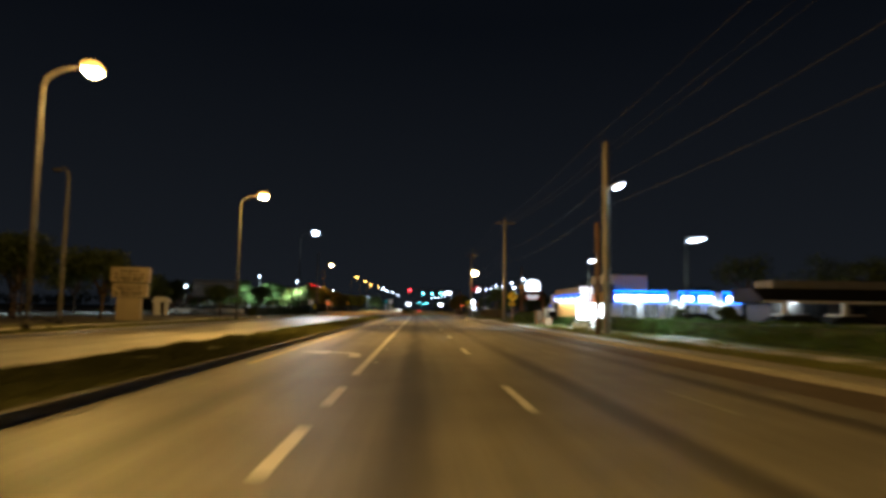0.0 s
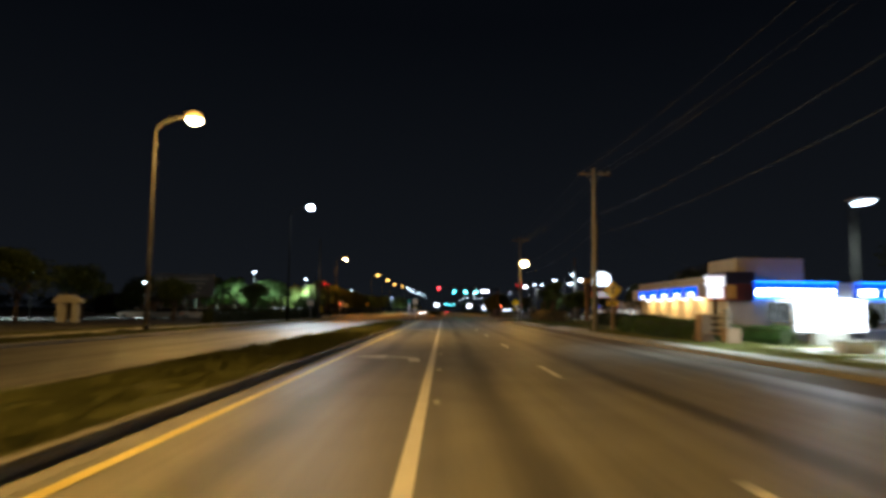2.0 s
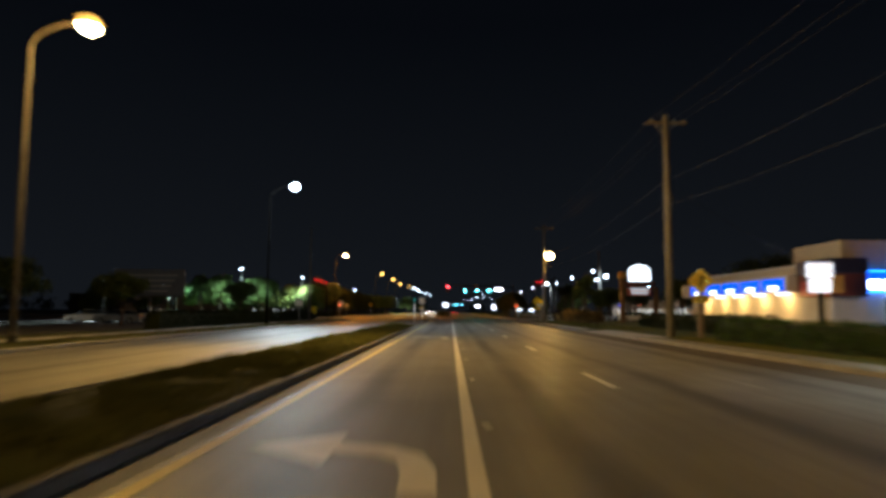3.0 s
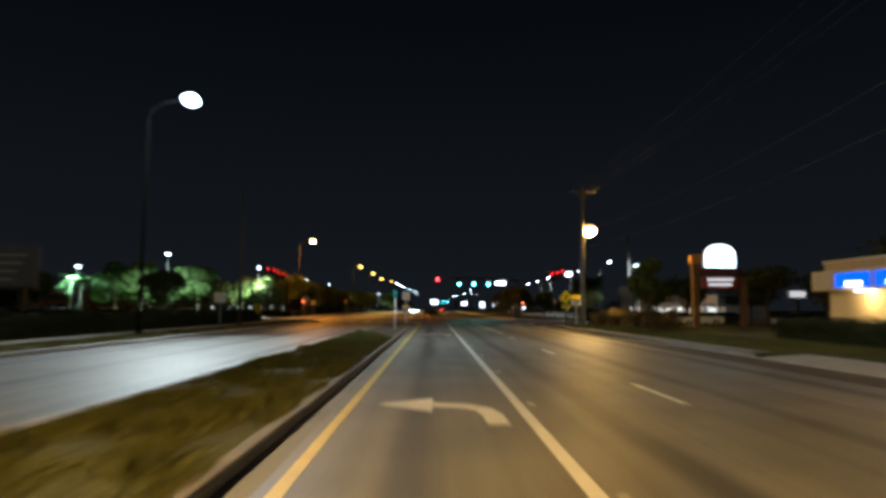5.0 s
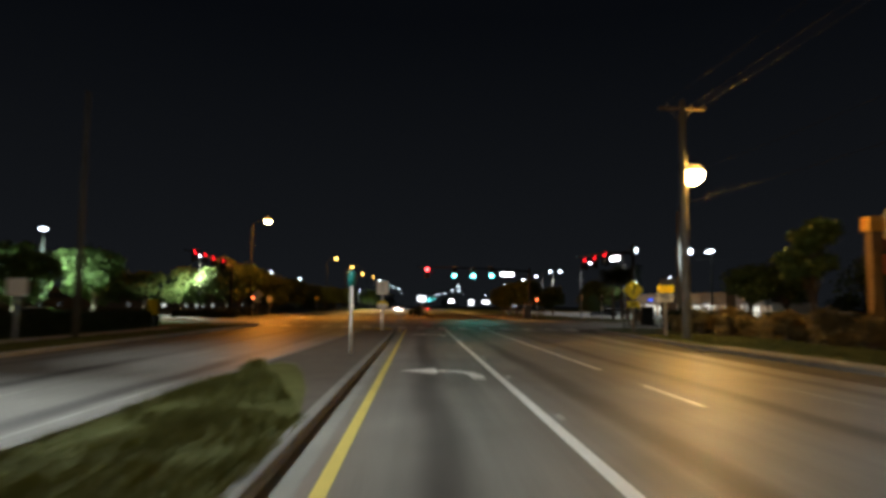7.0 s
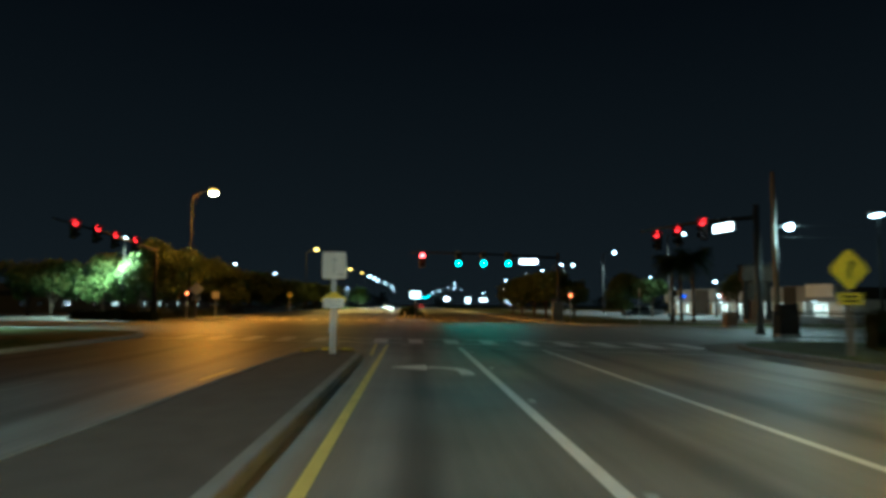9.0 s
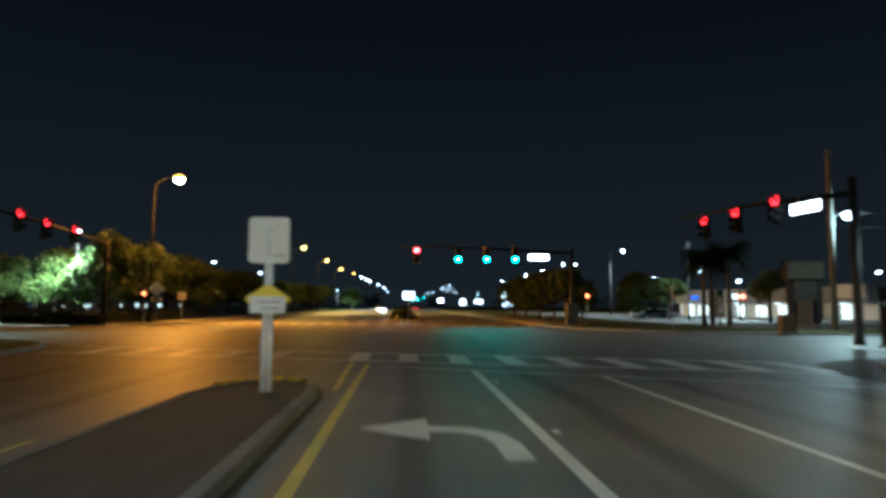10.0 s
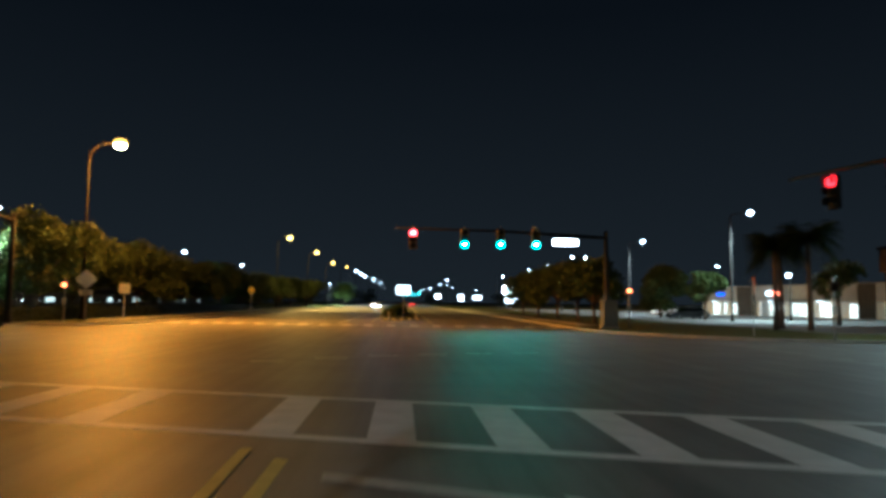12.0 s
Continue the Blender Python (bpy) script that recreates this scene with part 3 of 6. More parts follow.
def turn_arrow(y, x=0.0):
    """A left-turn arrow: a stem that bends to the left, and a head."""
    ob = structure(new("turn_arrow"), "worn white left-turn arrow on the asphalt", "road marking")
    line = [(-0.52, 0.0), (-0.55, 0.9), (-0.68, 1.5), (-1.0, 1.85), (-1.55, 2.0)]
    w = 0.17
    right = [(-0.36, 0.0), (-0.38, 0.95), (-0.52, 1.62), (-0.9, 2.05), (-1.52, 2.22)]
    left = [(-0.70, 0.0), (-0.72, 0.85), (-0.82, 1.38), (-1.06, 1.65), (-1.52, 1.75)]
    quads = [[left[i], right[i], right[i + 1], left[i + 1]] for i in range(4)]
    a = flat("arrow_stem", [[(px + x, py + y) for px, py in q] for q in quads], 0.005, WHITE_PAINT)
    b = flat("arrow_head", [[(px + x, py + y) for px, py in ((-1.52, 1.15), (-1.52, 2.85), (-2.5, 2.05))]], 0.005, WHITE_PAINT)
    a.parent = b.parent = ob


for y in (23.9, 55.2, 87.0, 119.1, 142.3):
    turn_arrow(y)
marker_paint = marking("raised_markers", "small raised reflective road studs")
stud = bmesh.new()
prism(stud, [(-0.06, 0.0), (0.06, 0.0), (0.035, 0.02), (-0.035, 0.02)], "x", -0.05, 0.05)
stud_mesh = mesh_of(stud, "stud", SIGN_WHITE)
for y in np.arange(22, 152, 6.1):
    s = new("stud", stud_mesh)
    s.parent, s.location = marker_paint, (0.24, float(y), 0.0)

# ---- street lamps ----
def street_lamp(x, y, height, reach, glass, colour, watts, label, group, side=1, rod=UNLIT_POLE, droop=1.1, lit=True, head=1.0, cone=116, tilt=2.7, spill=0.2, along=0.0, forward=0.0, hot=False):
    """A tapered pole, a curved arm to one side and a cobra-head luminaire with a glowing bowl."""
    t = thing("street_lamp", x, y, 0.13, label, "street lamp", group)
    bm = bmesh.new()
    tube(bm, [(0, 0, 0), (0, 0, 0.5), (0, 0, height - droop)], [0.16, 0.12, 0.075], 12)
    part("pole", bm, rod, t)
    bm = bmesh.new()
    box(bm, -0.22, 0.22, -0.22, 0.22, 0, 0.05, bevel=0.012)
    tube(bm, [(0, 0, 0.05), (0, 0, 0.45)], [0.19, 0.17], 12)
    part("base", bm, rod, t)
    bm = bmesh.new()
    pts = [(side * reach * (1 - math.cos(a)) * 0.9, 0, height - droop + droop * math.sin(a)) for a in (k * math.pi / 16 for k in range(9))]
    tube(bm, [(0, 0, height - droop - 0.3)] + pts + [(side * reach * 0.97, 0, height)], [0.07] * 4 + [0.045] * 7, 8)
    part("arm", bm, rod, t)
    bm = bmesh.new()
    bmesh.ops.create_uvsphere(bm, u_segments=16, v_segments=8, radius=1.0, matrix=Matrix.LocRotScale((side * reach, 0, height + 0.02), None, (0.52 * head, 0.26 * head, 0.16 * head)))
    bmesh.ops.bisect_plane(bm, geom=bm.verts[:] + bm.edges[:] + bm.faces[:], plane_co=(0, 0, height), plane_no=(0, 0, -1), clear_outer=True)
    hood = part("hood", bm, rod, t)
    bm = bmesh.new()
    bmesh.ops.create_uvsphere(bm, u_segments=24, v_segments=14, radius=1.0, matrix=Matrix.LocRotScale((side * reach, 0, height - 0.02), None, (0.47 * head, 0.41 * head, (0.28 if hot else 0.33) * head)))
    for f in bm.faces:
        f.smooth = True
    # hot lamps: a gold bowl round a white core imitates halo and glare
    bowl = part("bowl", bm, SODIUM_HALO if hot else glass, t, "glowing lamp bowl")
    if hot:
        bm = bmesh.new()
        bmesh.ops.create_uvsphere(bm, u_segments=24, v_segments=14, radius=1.0, matrix=Matrix.LocRotScale((side * reach, 0, height - 0.10 * head), None, (0.43 * head, 0.37 * head, 0.33 * head)))
        for f in bm.faces:
            f.smooth = True
        part("glare_core", bm, SODIUM_CORE, bowl, "white core that imitates the lamp's glare")
    if lit:
        # the refractor throws most of the light across the road; the bowl spills the rest all round
        lamp(t, side * reach, 0, height - 0.55, colour, watts, 0.25, cone, (side * (reach + tilt), along, height - 4.2))
        if forward:
            # the second lobe, further across and down the road
            lamp(t, side * reach, 0.1, height - 0.55, colour, watts * forward, 0.25, 66, (side * (reach + 3.7), 4.4, height - 4.2))
        if spill:
            lamp(t, side * reach, 0, height - 0.75, colour, watts * spill, 0.3)
    return t


SODIUM_WATTS, LED_WATTS = 17500.0, 14500.0
# the lamp at y = -2 is unseen, added to continue the row
for y in (-2.0, 38.0, 77.0):
    street_lamp(-18.2, y, 13.6, 2.45, SODIUM_GLOW, SODIUM, SODIUM_WATTS * 0.51, "tall street lamp with orange sodium light on a grey pole", "street lamps on the far verge", rod=LAMP_DARK, head=1.2, cone=108, tilt=6.6, spill=0.12, hot=True)
street_lamp(-18.4, 115.8, 13.75, 2.45, LED_GLOW, LED, LED_WATTS * 0.27, "tall street lamp with cold white light on a grey pole", "street lamps on the far verge", head=1.1, cone=120, tilt=3.6, spill=0.05, along=-3.2, forward=0.65)
street_lamp(-26.3, 200.5, 13.95, 2.3, SODIUM_GLOW, (1.0, 0.32, 0.024), SODIUM_WATTS * 0.40, "tall street lamp with orange sodium light beyond the crossing", "street lamps beyond the crossing", head=1.15, cone=132, tilt=6.0, spill=0.34, along=0.6, hot=True)
for x, y, g, c, w in ((-26.1, 280.0, SODIUM_GLOW, SODIUM, 1.0), (-25.8, 320.0, SODIUM_GLOW, SODIUM, 1.0), (-26.2, 365.0, SODIUM_GLOW, SODIUM, 0.8), (-24.0, 393.0, SODIUM_GLOW, WARM, 0.0), (-23.0, 424.0, LED_GLOW, LED, 0.6),
                      (-22.6, 452.0, LED_GLOW, LED, 0.0), (-22.3, 482.0, LED_GLOW, LED, 0.0), (-20.2, 525.0, LED_GLOW, LED, 0.0), (-18.4, 600.0, LED_GLOW, LED, 0.0)):
    street_lamp(x, y, 13.95, 2.3, g, c, SODIUM_WATTS * 0.8 * w, "far street lamp on a tall grey pole", "street lamps beyond the crossing", lit=w > 0, head=1.2 if y < 380 else 0.8, cone=132, tilt=6.0, spill=0.05)
for x, y, w in ((32.6, 214.6, 1.0), (33.6, 248.8, 1.0), (32.2, 287.0, 0.7), (35.2, 287.5, 0.0), (33.4, 316.0, 0.0), (33.3, 341.0, 0.0), (33.6, 394.0, 0.0), (16.0, 440.0, 0.0)):
    street_lamp(x, y, 11.35, 2.2, LED_GLOW, LED, LED_WATTS * 0.13 * w, "white lamp on a slim grey pole by the car park", "car park lamps", lit=w > 0, rod=LAMP_DARK, droop=0.5, head=0.62, cone=155, tilt=0.5, spill=0)


unlit = thing("lamp_post", -21.9, 48.2, 0.13, "tall unlit lamp post with a short hooked arm", "lamp post")
bm = bmesh.new()
tube(bm, [(0, 0, 0), (0, 0, 0.6), (0, 0, 9.7)], [0.17, 0.13, 0.09], 12)
part("pole", bm, LAMP_POLE, unlit)
bm = bmesh.new()
tube(bm, [(0, 0, 9.5), (-0.06, 0, 10.0), (-0.28, 0, 10.3), (-0.6, 0, 10.25)], [0.09, 0.08, 0.07, 0.05], 8)
part("hooked_arm", bm, LAMP_POLE, unlit)
bm = bmesh.new()
bmesh.ops.create_uvsphere(bm, u_segments=14, v_segments=8, radius=1.0, matrix=Matrix.LocRotScale((-0.8, 0, 10.15), None, (0.34, 0.17, 0.12)))
part("dark_head", bm, DARK_STEEL, unlit)
boxed("base_plate", DARK_STEEL, unlit, -0.24, 0.24, -0.24, 0.24, 0, 0.05, bevel=0.01)


def lot_lamp(x, y, height, watts, label, turn=0.0, lit=True, head=0.5, cone=150, reach=1.0, colour=(0.92, 1.0, 0.84), thick=0.09, tip=0.16, out=-0.1):
    """A square box lamp on a straight pole."""
    t = thing("lot_lamp", x, y, 0.13, label, "lamp post", "parking lot lamps", turn)
    bm = bmesh.new()
    tube(bm, [(0, 0, 0), (0, 0, 0.6), (0, 0, height)], [0.14, 0.09, 0.07], 8)
    part("pole", bm, UNLIT_POLE, t)
    bm = bmesh.new()
    box(bm, out - head, out + head, -0.26, 0.26, height + 0.02, height + 0.14, bevel=0.04)
    part("hood", bm, DARK_STEEL, t)
    bm = bmesh.new()
    bmesh.ops.create_uvsphere(bm, u_segments=24, v_segments=14, radius=1.0, matrix=Matrix.LocRotScale((out, 0, height - 0.06), Euler((0, -tip, 0)), (head * 0.92, 0.24, thick)))
    part("lens", bm, LED_GLOW, t, "glowing white lens")
    if lit:
        lamp(t, -head - 1.3, 0, height - 0.4, colour, watts, 0.2, cone, (-head - reach, 0, height - 3.4))
    return t


lot_lamp(17.15, 42.3, 5.72, 420, "white box lamp on a dark pole in the car park", head=0.55, out=0.62)
lot_lamp(16.05, 60.5, 5.75, 1800, "white oval lamp on a dark pole above the lit sign", head=0.42, out=0.35)
lot_lamp(-36.5, 165.2, 8.5, 9000, "white lot lamp shining into the trees", 90, head=0.65, cone=142, reach=0.6, colour=(0.76, 1.0, 0.86))
lot_lamp(-48.3, 165.6, 6.8, 11000, "white lot lamp beside a palm", 90, head=0.6, cone=142, reach=0.6, colour=(0.62, 1.0, 0.90))
lot_lamp(-34.3, 202.6, 8.9, 9000, "white lot lamp above the lit green tree", 120, head=0.55, cone=138, reach=0.8, colour=(0.95, 1.0, 0.76))
lot_lamp(-41.0, 128.0, 4.9, 1200, "small white lamp by the low shop", head=0.4)
lot_lamp(-52.0, 88.0, 6.6, 2200, "white lot lamp among dark trees", head=0.5)
lot_lamp(-47.0, 112.0, 5.2, 1300, "small white lot lamp among the parked cars", head=0.4)
lot_lamp(-34.1, 248.6, 8.75, 2500, "small white lot lamp above the trees", 180, head=0.4)
lot_lamp(-33.6, 283.2, 8.7, 0, "small white lot lamp above the trees", lit=False, head=0.4)
lot_lamp(-26.6, 382.0, 7.7, 9000, "white lot lamp shining on a pale tree", 120, head=0.5, cone=150, reach=0.6)
lot_lamp(75.0, 305.0, 11.0, 0, "white lamp on a tall pole behind the shops", lit=False, head=0.6)
lot_lamp(77.0, 343.0, 11.0, 0, "white lamp on a tall pole behind the shops", lit=False, head=0.6)
lot_lamp(58.0, 216.0, 6.2, 120, "white lamp in the shop car park", head=0.45)
lot_lamp(39.9, 216.3, 4.95, 300, "white lamp in the shop car park", head=0.3)
lot_lamp(24.45, 162.3, 6.8, 200, "white lamp beside the side street", -8, head=0.42, cone=150, reach=2.0)

# ---- utility poles and wires ----
def crossarm_pole(x, y, height, material, label, arms=True):
    t = thing("utility_pole", x, y, 0.13, label, "utility pole", "utility poles along the kerb")
    bm = bmesh.new()
    tube(bm, [(0, 0, 0), (0, 0, height * 0.5), (0, 0, height)], [0.24, 0.20, 0.15], 12)
    part("pole", bm, material, t)
    if arms:
        bm = bmesh.new()
        box(bm, -1.25, 1.25, -0.07, 0.07, height - 0.55, height - 0.42, bevel=0.01)
        part("crossarm", bm, WOOD_POLE, t)
        for sx in (-0.6, 0.6):
            bm = bmesh.new()
            tube(bm, [(0, 0.1, height - 1.2), (sx, 0.05, height - 0.52)], 0.02, 6)
            part("brace", bm, STEEL, t)
        for ix in (-0.85, 0.5, 1.15):
            bm = bmesh.new()
            tube(bm, [(ix, 0, height - 0.42), (ix, 0, height - 0.36), (ix, 0, height - 0.30), (ix, 0, height - 0.22)], [0.02, 0.05, 0.05, 0.02], 8)
            part("insulator", bm, CONCRETE, t)
    bm = bmesh.new()
    tube(bm, [(0.18, -0.12, height * 0.56), (0.18, -0.12, height * 0.64)], 0.06, 8)
    part("cable_bracket", bm, DARK_STEEL, t)
    return t


crossarm_pole(12.35, 42.2, 11.4, POLE_CONCRETE, "thick pale concrete utility pole with a white lamp", arms=False)
wood_pole = thing("wooden_pole", 11.98, 42.75, 0.13, "short brown wooden pole behind the concrete utility pole", "utility pole")
bm = bmesh.new()
tube(bm, [(0, 0, 0), (0, 0, 3.2), (0, 0, 6.55), (0, 0, 6.62)], [0.17, 0.155, 0.14, 0.11], 12)
part("shaft", bm, WOOD_BROWN, wood_pole)
bm = bmesh.new()
tube(bm, [(-0.16, -0.06, 0.1), (-0.15, -0.06, 5.9)], 0.022, 6)
part("conduit", bm, DARK_STEEL, wood_pole)
crossarm_pole(12.35, 88.2, 12.95, POLE_CONCRETE, "pale concrete utility pole with a wooden crossarm")
crossarm_pole(12.0, 137.4, 12.75, POLE_CONCRETE, "concrete utility pole with an orange lamp beside the kerb")
dark_pole = thing("bare_pole", -18.3, 135.4, 0.13, "tall bare dark pole without a lamp", "pole")
bm = bmesh.new()
tube(bm, [(0, 0, 0), (0, 0, 5), (0, 0, 12.0)], [0.17, 0.14, 0.10], 10)
part("shaft", bm, LAMP_POLE, dark_pole)
boxed("base_plate", DARK_STEEL, dark_pole, -0.25, 0.25, -0.25, 0.25, 0, 0.05)


crossarm_pole(29.0, 181.4, 13.2, GUTTER, "tall pale concrete utility pole on the crossing's corner", arms=False)


def side_lamp(x, y, z, reach_x, reach_y, glass, colour, watts, label, head=1.0, aim=(-3.0, -3.0, -5.0), cone=150, long=1.0, spill=0.0):
    """A short-armed luminaire bolted to a utility pole."""
    t = thing("pole_lamp", x, y, z, label, "street lamp")
    bm = bmesh.new()
    tube(bm, [(0, 0, -0.35), (reach_x * 0.4, reach_y * 0.4, -0.08), (reach_x, reach_y, 0)], 0.035, 8)
    part("arm", bm, STEEL, t)
    bm = bmesh.new()
    bmesh.ops.create_uvsphere(bm, u_segments=16, v_segments=8, radius=1.0, matrix=Matrix.LocRotScale((reach_x, reach_y, 0.05), Euler((0, -0.4 if long > 1 else 0, 0)), (0.34 * head * long, 0.34 * head, 0.2 * head)))
    part("hood", bm, STEEL, t)
    bm = bmesh.new()
    bmesh.ops.create_uvsphere(bm, u_segments=24, v_segments=14, radius=1.0, matrix=Matrix.LocRotScale((reach_x, reach_y - 0.1, -0.14 * head), Euler((0, -0.4 if long > 1 else 0, 0)), (0.36 * head * long, 0.36 * head, (0.32 if long == 1 else 0.2) * head)))
    for f in bm.faces:
        f.smooth = True
    # the sodium bowl glows gold as a halo round its white core
    bowl = part("bowl", bm, SODIUM_HALO if glass is SODIUM_GLOW else glass, t, "glowing lamp bowl")
    if glass is SODIUM_GLOW:
        bm = bmesh.new()
        bmesh.ops.create_uvsphere(bm, u_segments=24, v_segments=14, radius=1.0, matrix=Matrix.LocRotScale((reach_x, reach_y - 0.13, -0.20 * head), None, (0.37 * head, 0.36 * head, 0.33 * head)))
        for f in bm.faces:
            f.smooth = True
        part("glare_core", bm, SODIUM_CORE, bowl, "white core that imitates the lamp's glare")
    lamp(t, reach_x * 1.1, reach_y * 1.1, -0.6, colour, watts, 0.25, cone, aim)
    if spill:
        lamp(t, reach_x * 1.1, reach_y - 0.75, -0.2, colour, watts * spill, 0.25)
    return t


side_lamp(12.05, 137.5, 9.2, 0.72, 0.62, SODIUM_GLOW, (1.0, 0.49, 0.085), 1900, "bright orange sodium lamp on a utility pole", head=1.5, aim=(-2.6, -7.0, -5.0), cone=124, spill=0.42)
side_lamp(12.35, 42.0, 8.85, 0.6, -0.25, LED_GLOW, (0.72, 1.0, 0.92), 650, "white lamp on the concrete pole", head=0.62, long=1.5, aim=(2.6, -2.6, -5.0), cone=104)


side_lamp(29.15, 181.4, 8.6, 1.1, -0.05, LED_GLOW, (0.88, 1.0, 0.92), 500, "bright white lamp on the tall concrete pole", head=0.95, aim=(-5.0, -3.0, -5.0), cone=116, spill=0.28)


def cable(name, spans, radius, label, sag=0.5, material=None):
    data = bpy.data.curves.new(name, "CURVE")
    data.dimensions, data.bevel_depth, data.bevel_resolution = "3D", radius, 1
    for a, b in spans:
        a, b = Vector(a), Vector(b)
        sp = data.splines.new("POLY")
        sp.points.add(16)
        for k in range(17):
            s = k / 16
            p = a.lerp(b, s) - Vector((0, 0, sag * 4 * s * (1 - s)))
            sp.points[k].co = (*p, 1)
    data.materials.append(material or WIRE)
    return tagged(new(name, data), label, "cable")


for off in (-0.85, 0.5, 1.15):
    cable("overhead_wire", [((12.35 + off, -30, 11.6), (12.35 + off, 42.2, 11.55)), ((12.35 + off, 42.2, 11.55), (12.35 + off, 88.2, 12.86)), ((12.35 + off, 88.2, 12.86), (12.0 + off * 1.1, 137.4, 12.66))], 0.006, "thin overhead power wire between utility poles", 0.5, BARE_WIRE)
for x, z in ((12.1, 7.35), (12.2, 8.85)):
    cable("telephone_cable", [((x, -30, z + 0.1), (x, 42.2, z + 0.2)), ((x, 42.2, z + 0.2), (x, 88.2, z + 0.3)), ((x, 88.2, z + 0.3), (x, 137.4, z))], 0.0085, "thick telephone cable strung below the power wires", 0.75, BARE_WIRE)
cable("service_wire", [((12.35, 88.2, 9.0), (27.5, 99.0, 4.6)), ((29.0, 181.4, 8.6), (60.0, 168.0, 8.4)), ((29.0, 181.4, 7.6), (60.0, 168.0, 7.5))], 0.014, "thin service wires leading off the poles", 0.4)

# ---- traffic signals ----
def signal_head(parent, x, y, z, lit, turn=0.0, dim=False, cyan=True):
    """A three-lens signal: housing, backing, three visors and three lenses; lit is 0 for the top lens, 2 for the bottom."""
    bm = bmesh.new()
    box(bm, -0.21, 0.21, 0.0, 0.2, -0.57, 0.57, bevel=0.03)
    h = part("signal_head", bm, BLACK if dim else SIGNAL_BODY, parent, "three-lens signal head")
    h.matrix_basis = parent.matrix_basis.inverted() @ pose(x, y, z, 0, 0, turn) @ Matrix.Diagonal((1.2, 1.2, 1.2, 1.0) if dim else (1.42, 1.3, 1.25, 1.0))
    for k in range(3):
        cz = 0.36 - 0.36 * k
        bm = bmesh.new()
        ring = [(0.19 * math.cos(a), 0.19 * math.sin(a)) for a in (math.pi * (-0.12 + 1.24 * j / 14) for j in range(15))]
        v0 = [bm.verts.new((u, -0.002, cz + v)) for u, v in ring]
        v1 = [bm.verts.new((u, -0.22 - 0.05 * (v / 0.17), cz + v)) for u, v in ring]
        for j in range(14):
            bm.faces.new((v0[j], v0[j + 1], v1[j + 1], v1[j]))
        vis = part("visor", bm, BLACK if dim else SIGNAL_BODY, h)
        mod = vis.modifiers.new("thick", "SOLIDIFY")
        mod.thickness = 0.008
        bm = bmesh.new()
        bmesh.ops.create_uvsphere(bm, u_segments=16, v_segments=8, radius=1.0, matrix=Matrix.LocRotScale((0, -0.015, cz), None, (0.205, 0.07, 0.205)))
        on = k == lit
        if on and lit == 2:
            lens = part("lens", bm, GREEN_GLOW, h, "lit green lens")
            bm = bmesh.new()
            bmesh.ops.create_uvsphere(bm, u_segments=16, v_segments=8, radius=1.0, matrix=Matrix.LocRotScale((0, -0.075, cz), None, (0.150, 0.05, 0.150)))
            part("lamp_core", bm, GREEN_CORE, lens)
        elif on:
            lens = part("lens", bm, RED_DIM if dim else RED_GLOW, h, "lit red lens")
            if not dim:
                bm = bmesh.new()
                bmesh.ops.create_uvsphere(bm, u_segments=16, v_segments=8, radius=1.0, matrix=Matrix.LocRotScale((0, -0.06, cz), None, (0.13, 0.045, 0.13)))
                part("lamp_core", bm, RED_CORE, lens)
        else:
            part("lens", bm, BLACK, h, "unlit dark lens")
    return h


def mast(x, y, height, arm_to, label, arm_z, rod=DARK_STEEL, shaft=DARK_STEEL):
    t = thing("signal_mast", x, y, 0.13, label, "signal mast")
    bm = bmesh.new()
    tube(bm, [(0, 0, 0), (0, 0, 0.4), (0, 0, height)], [0.24, 0.2, 0.15], 14)
    part("pole", bm, shaft, t)
    ax, ay = arm_to[0] - x, arm_to[1] - y
    bm = bmesh.new()
    tube(bm, [(0, 0, arm_z - 0.25), (ax * 0.5, ay * 0.5, arm_z + 0.15), (ax, ay, arm_z + 0.3)], [0.13, 0.10, 0.06], 10)
    part("arm", bm, rod, t)
    bm = bmesh.new()
    box(bm, -0.3, 0.3, -0.3, 0.3, 0, 0.06, bevel=0.015)
    part("base_plate", bm, STEEL, t)
    return t


def lit_street_sign(parent, x, y, z, width, turn, label):
    """An internally lit street-name sign; the lettering cannot be read and is drawn as bars."""
    s = boxed("street_name_sign", STEEL, parent, -width / 2, width / 2, -0.07, 0.09, -0.25, 0.25, bevel=0.02, label=label)
    s.matrix_basis = parent.matrix_basis.inverted() @ pose(x, y, z, 0, 0, turn)
    boxed("face", SIGN_GLOW, s, -width / 2 + 0.04, width / 2 - 0.04, -0.085, -0.07, -0.21, 0.21)
    for k in range(2):
        bm = bmesh.new()
        tube(bm, [((k - 0.5) * width * 0.6, 0, 0.24), ((k - 0.5) * width * 0.6, 0, 0.62)], 0.02, 6)
        part("hanger", bm, STEEL, s)
    return s


main_mast = mast(13.4, 195.4, 7.0, (-2.2, 196.0), "grey mast arm carrying four signals over the avenue", 6.75, rod=BLACK)
for x, y, z, lit in ((-0.85, 195.7, 6.35, 0), (2.9, 195.3, 6.42, 2), (5.5, 195.0, 6.42, 2), (8.05, 194.8, 6.42, 2)):
    head = signal_head(main_mast, x, y, z, lit)
    bm = bmesh.new()
    tube(bm, [(0, 0.1, 0.55), (0, 0.1, 0.72)], 0.03, 6)
    part("hanger", bm, STEEL, head)
    if lit == 2:
        lamp(head, 0, -0.36, -0.36, GREEN, 34, 0.12, 120, (0, -20, -4))
    else:
        lamp(head, 0, -0.36, 0.36, RED, 8, 0.12, 120, (0, -20, -4))
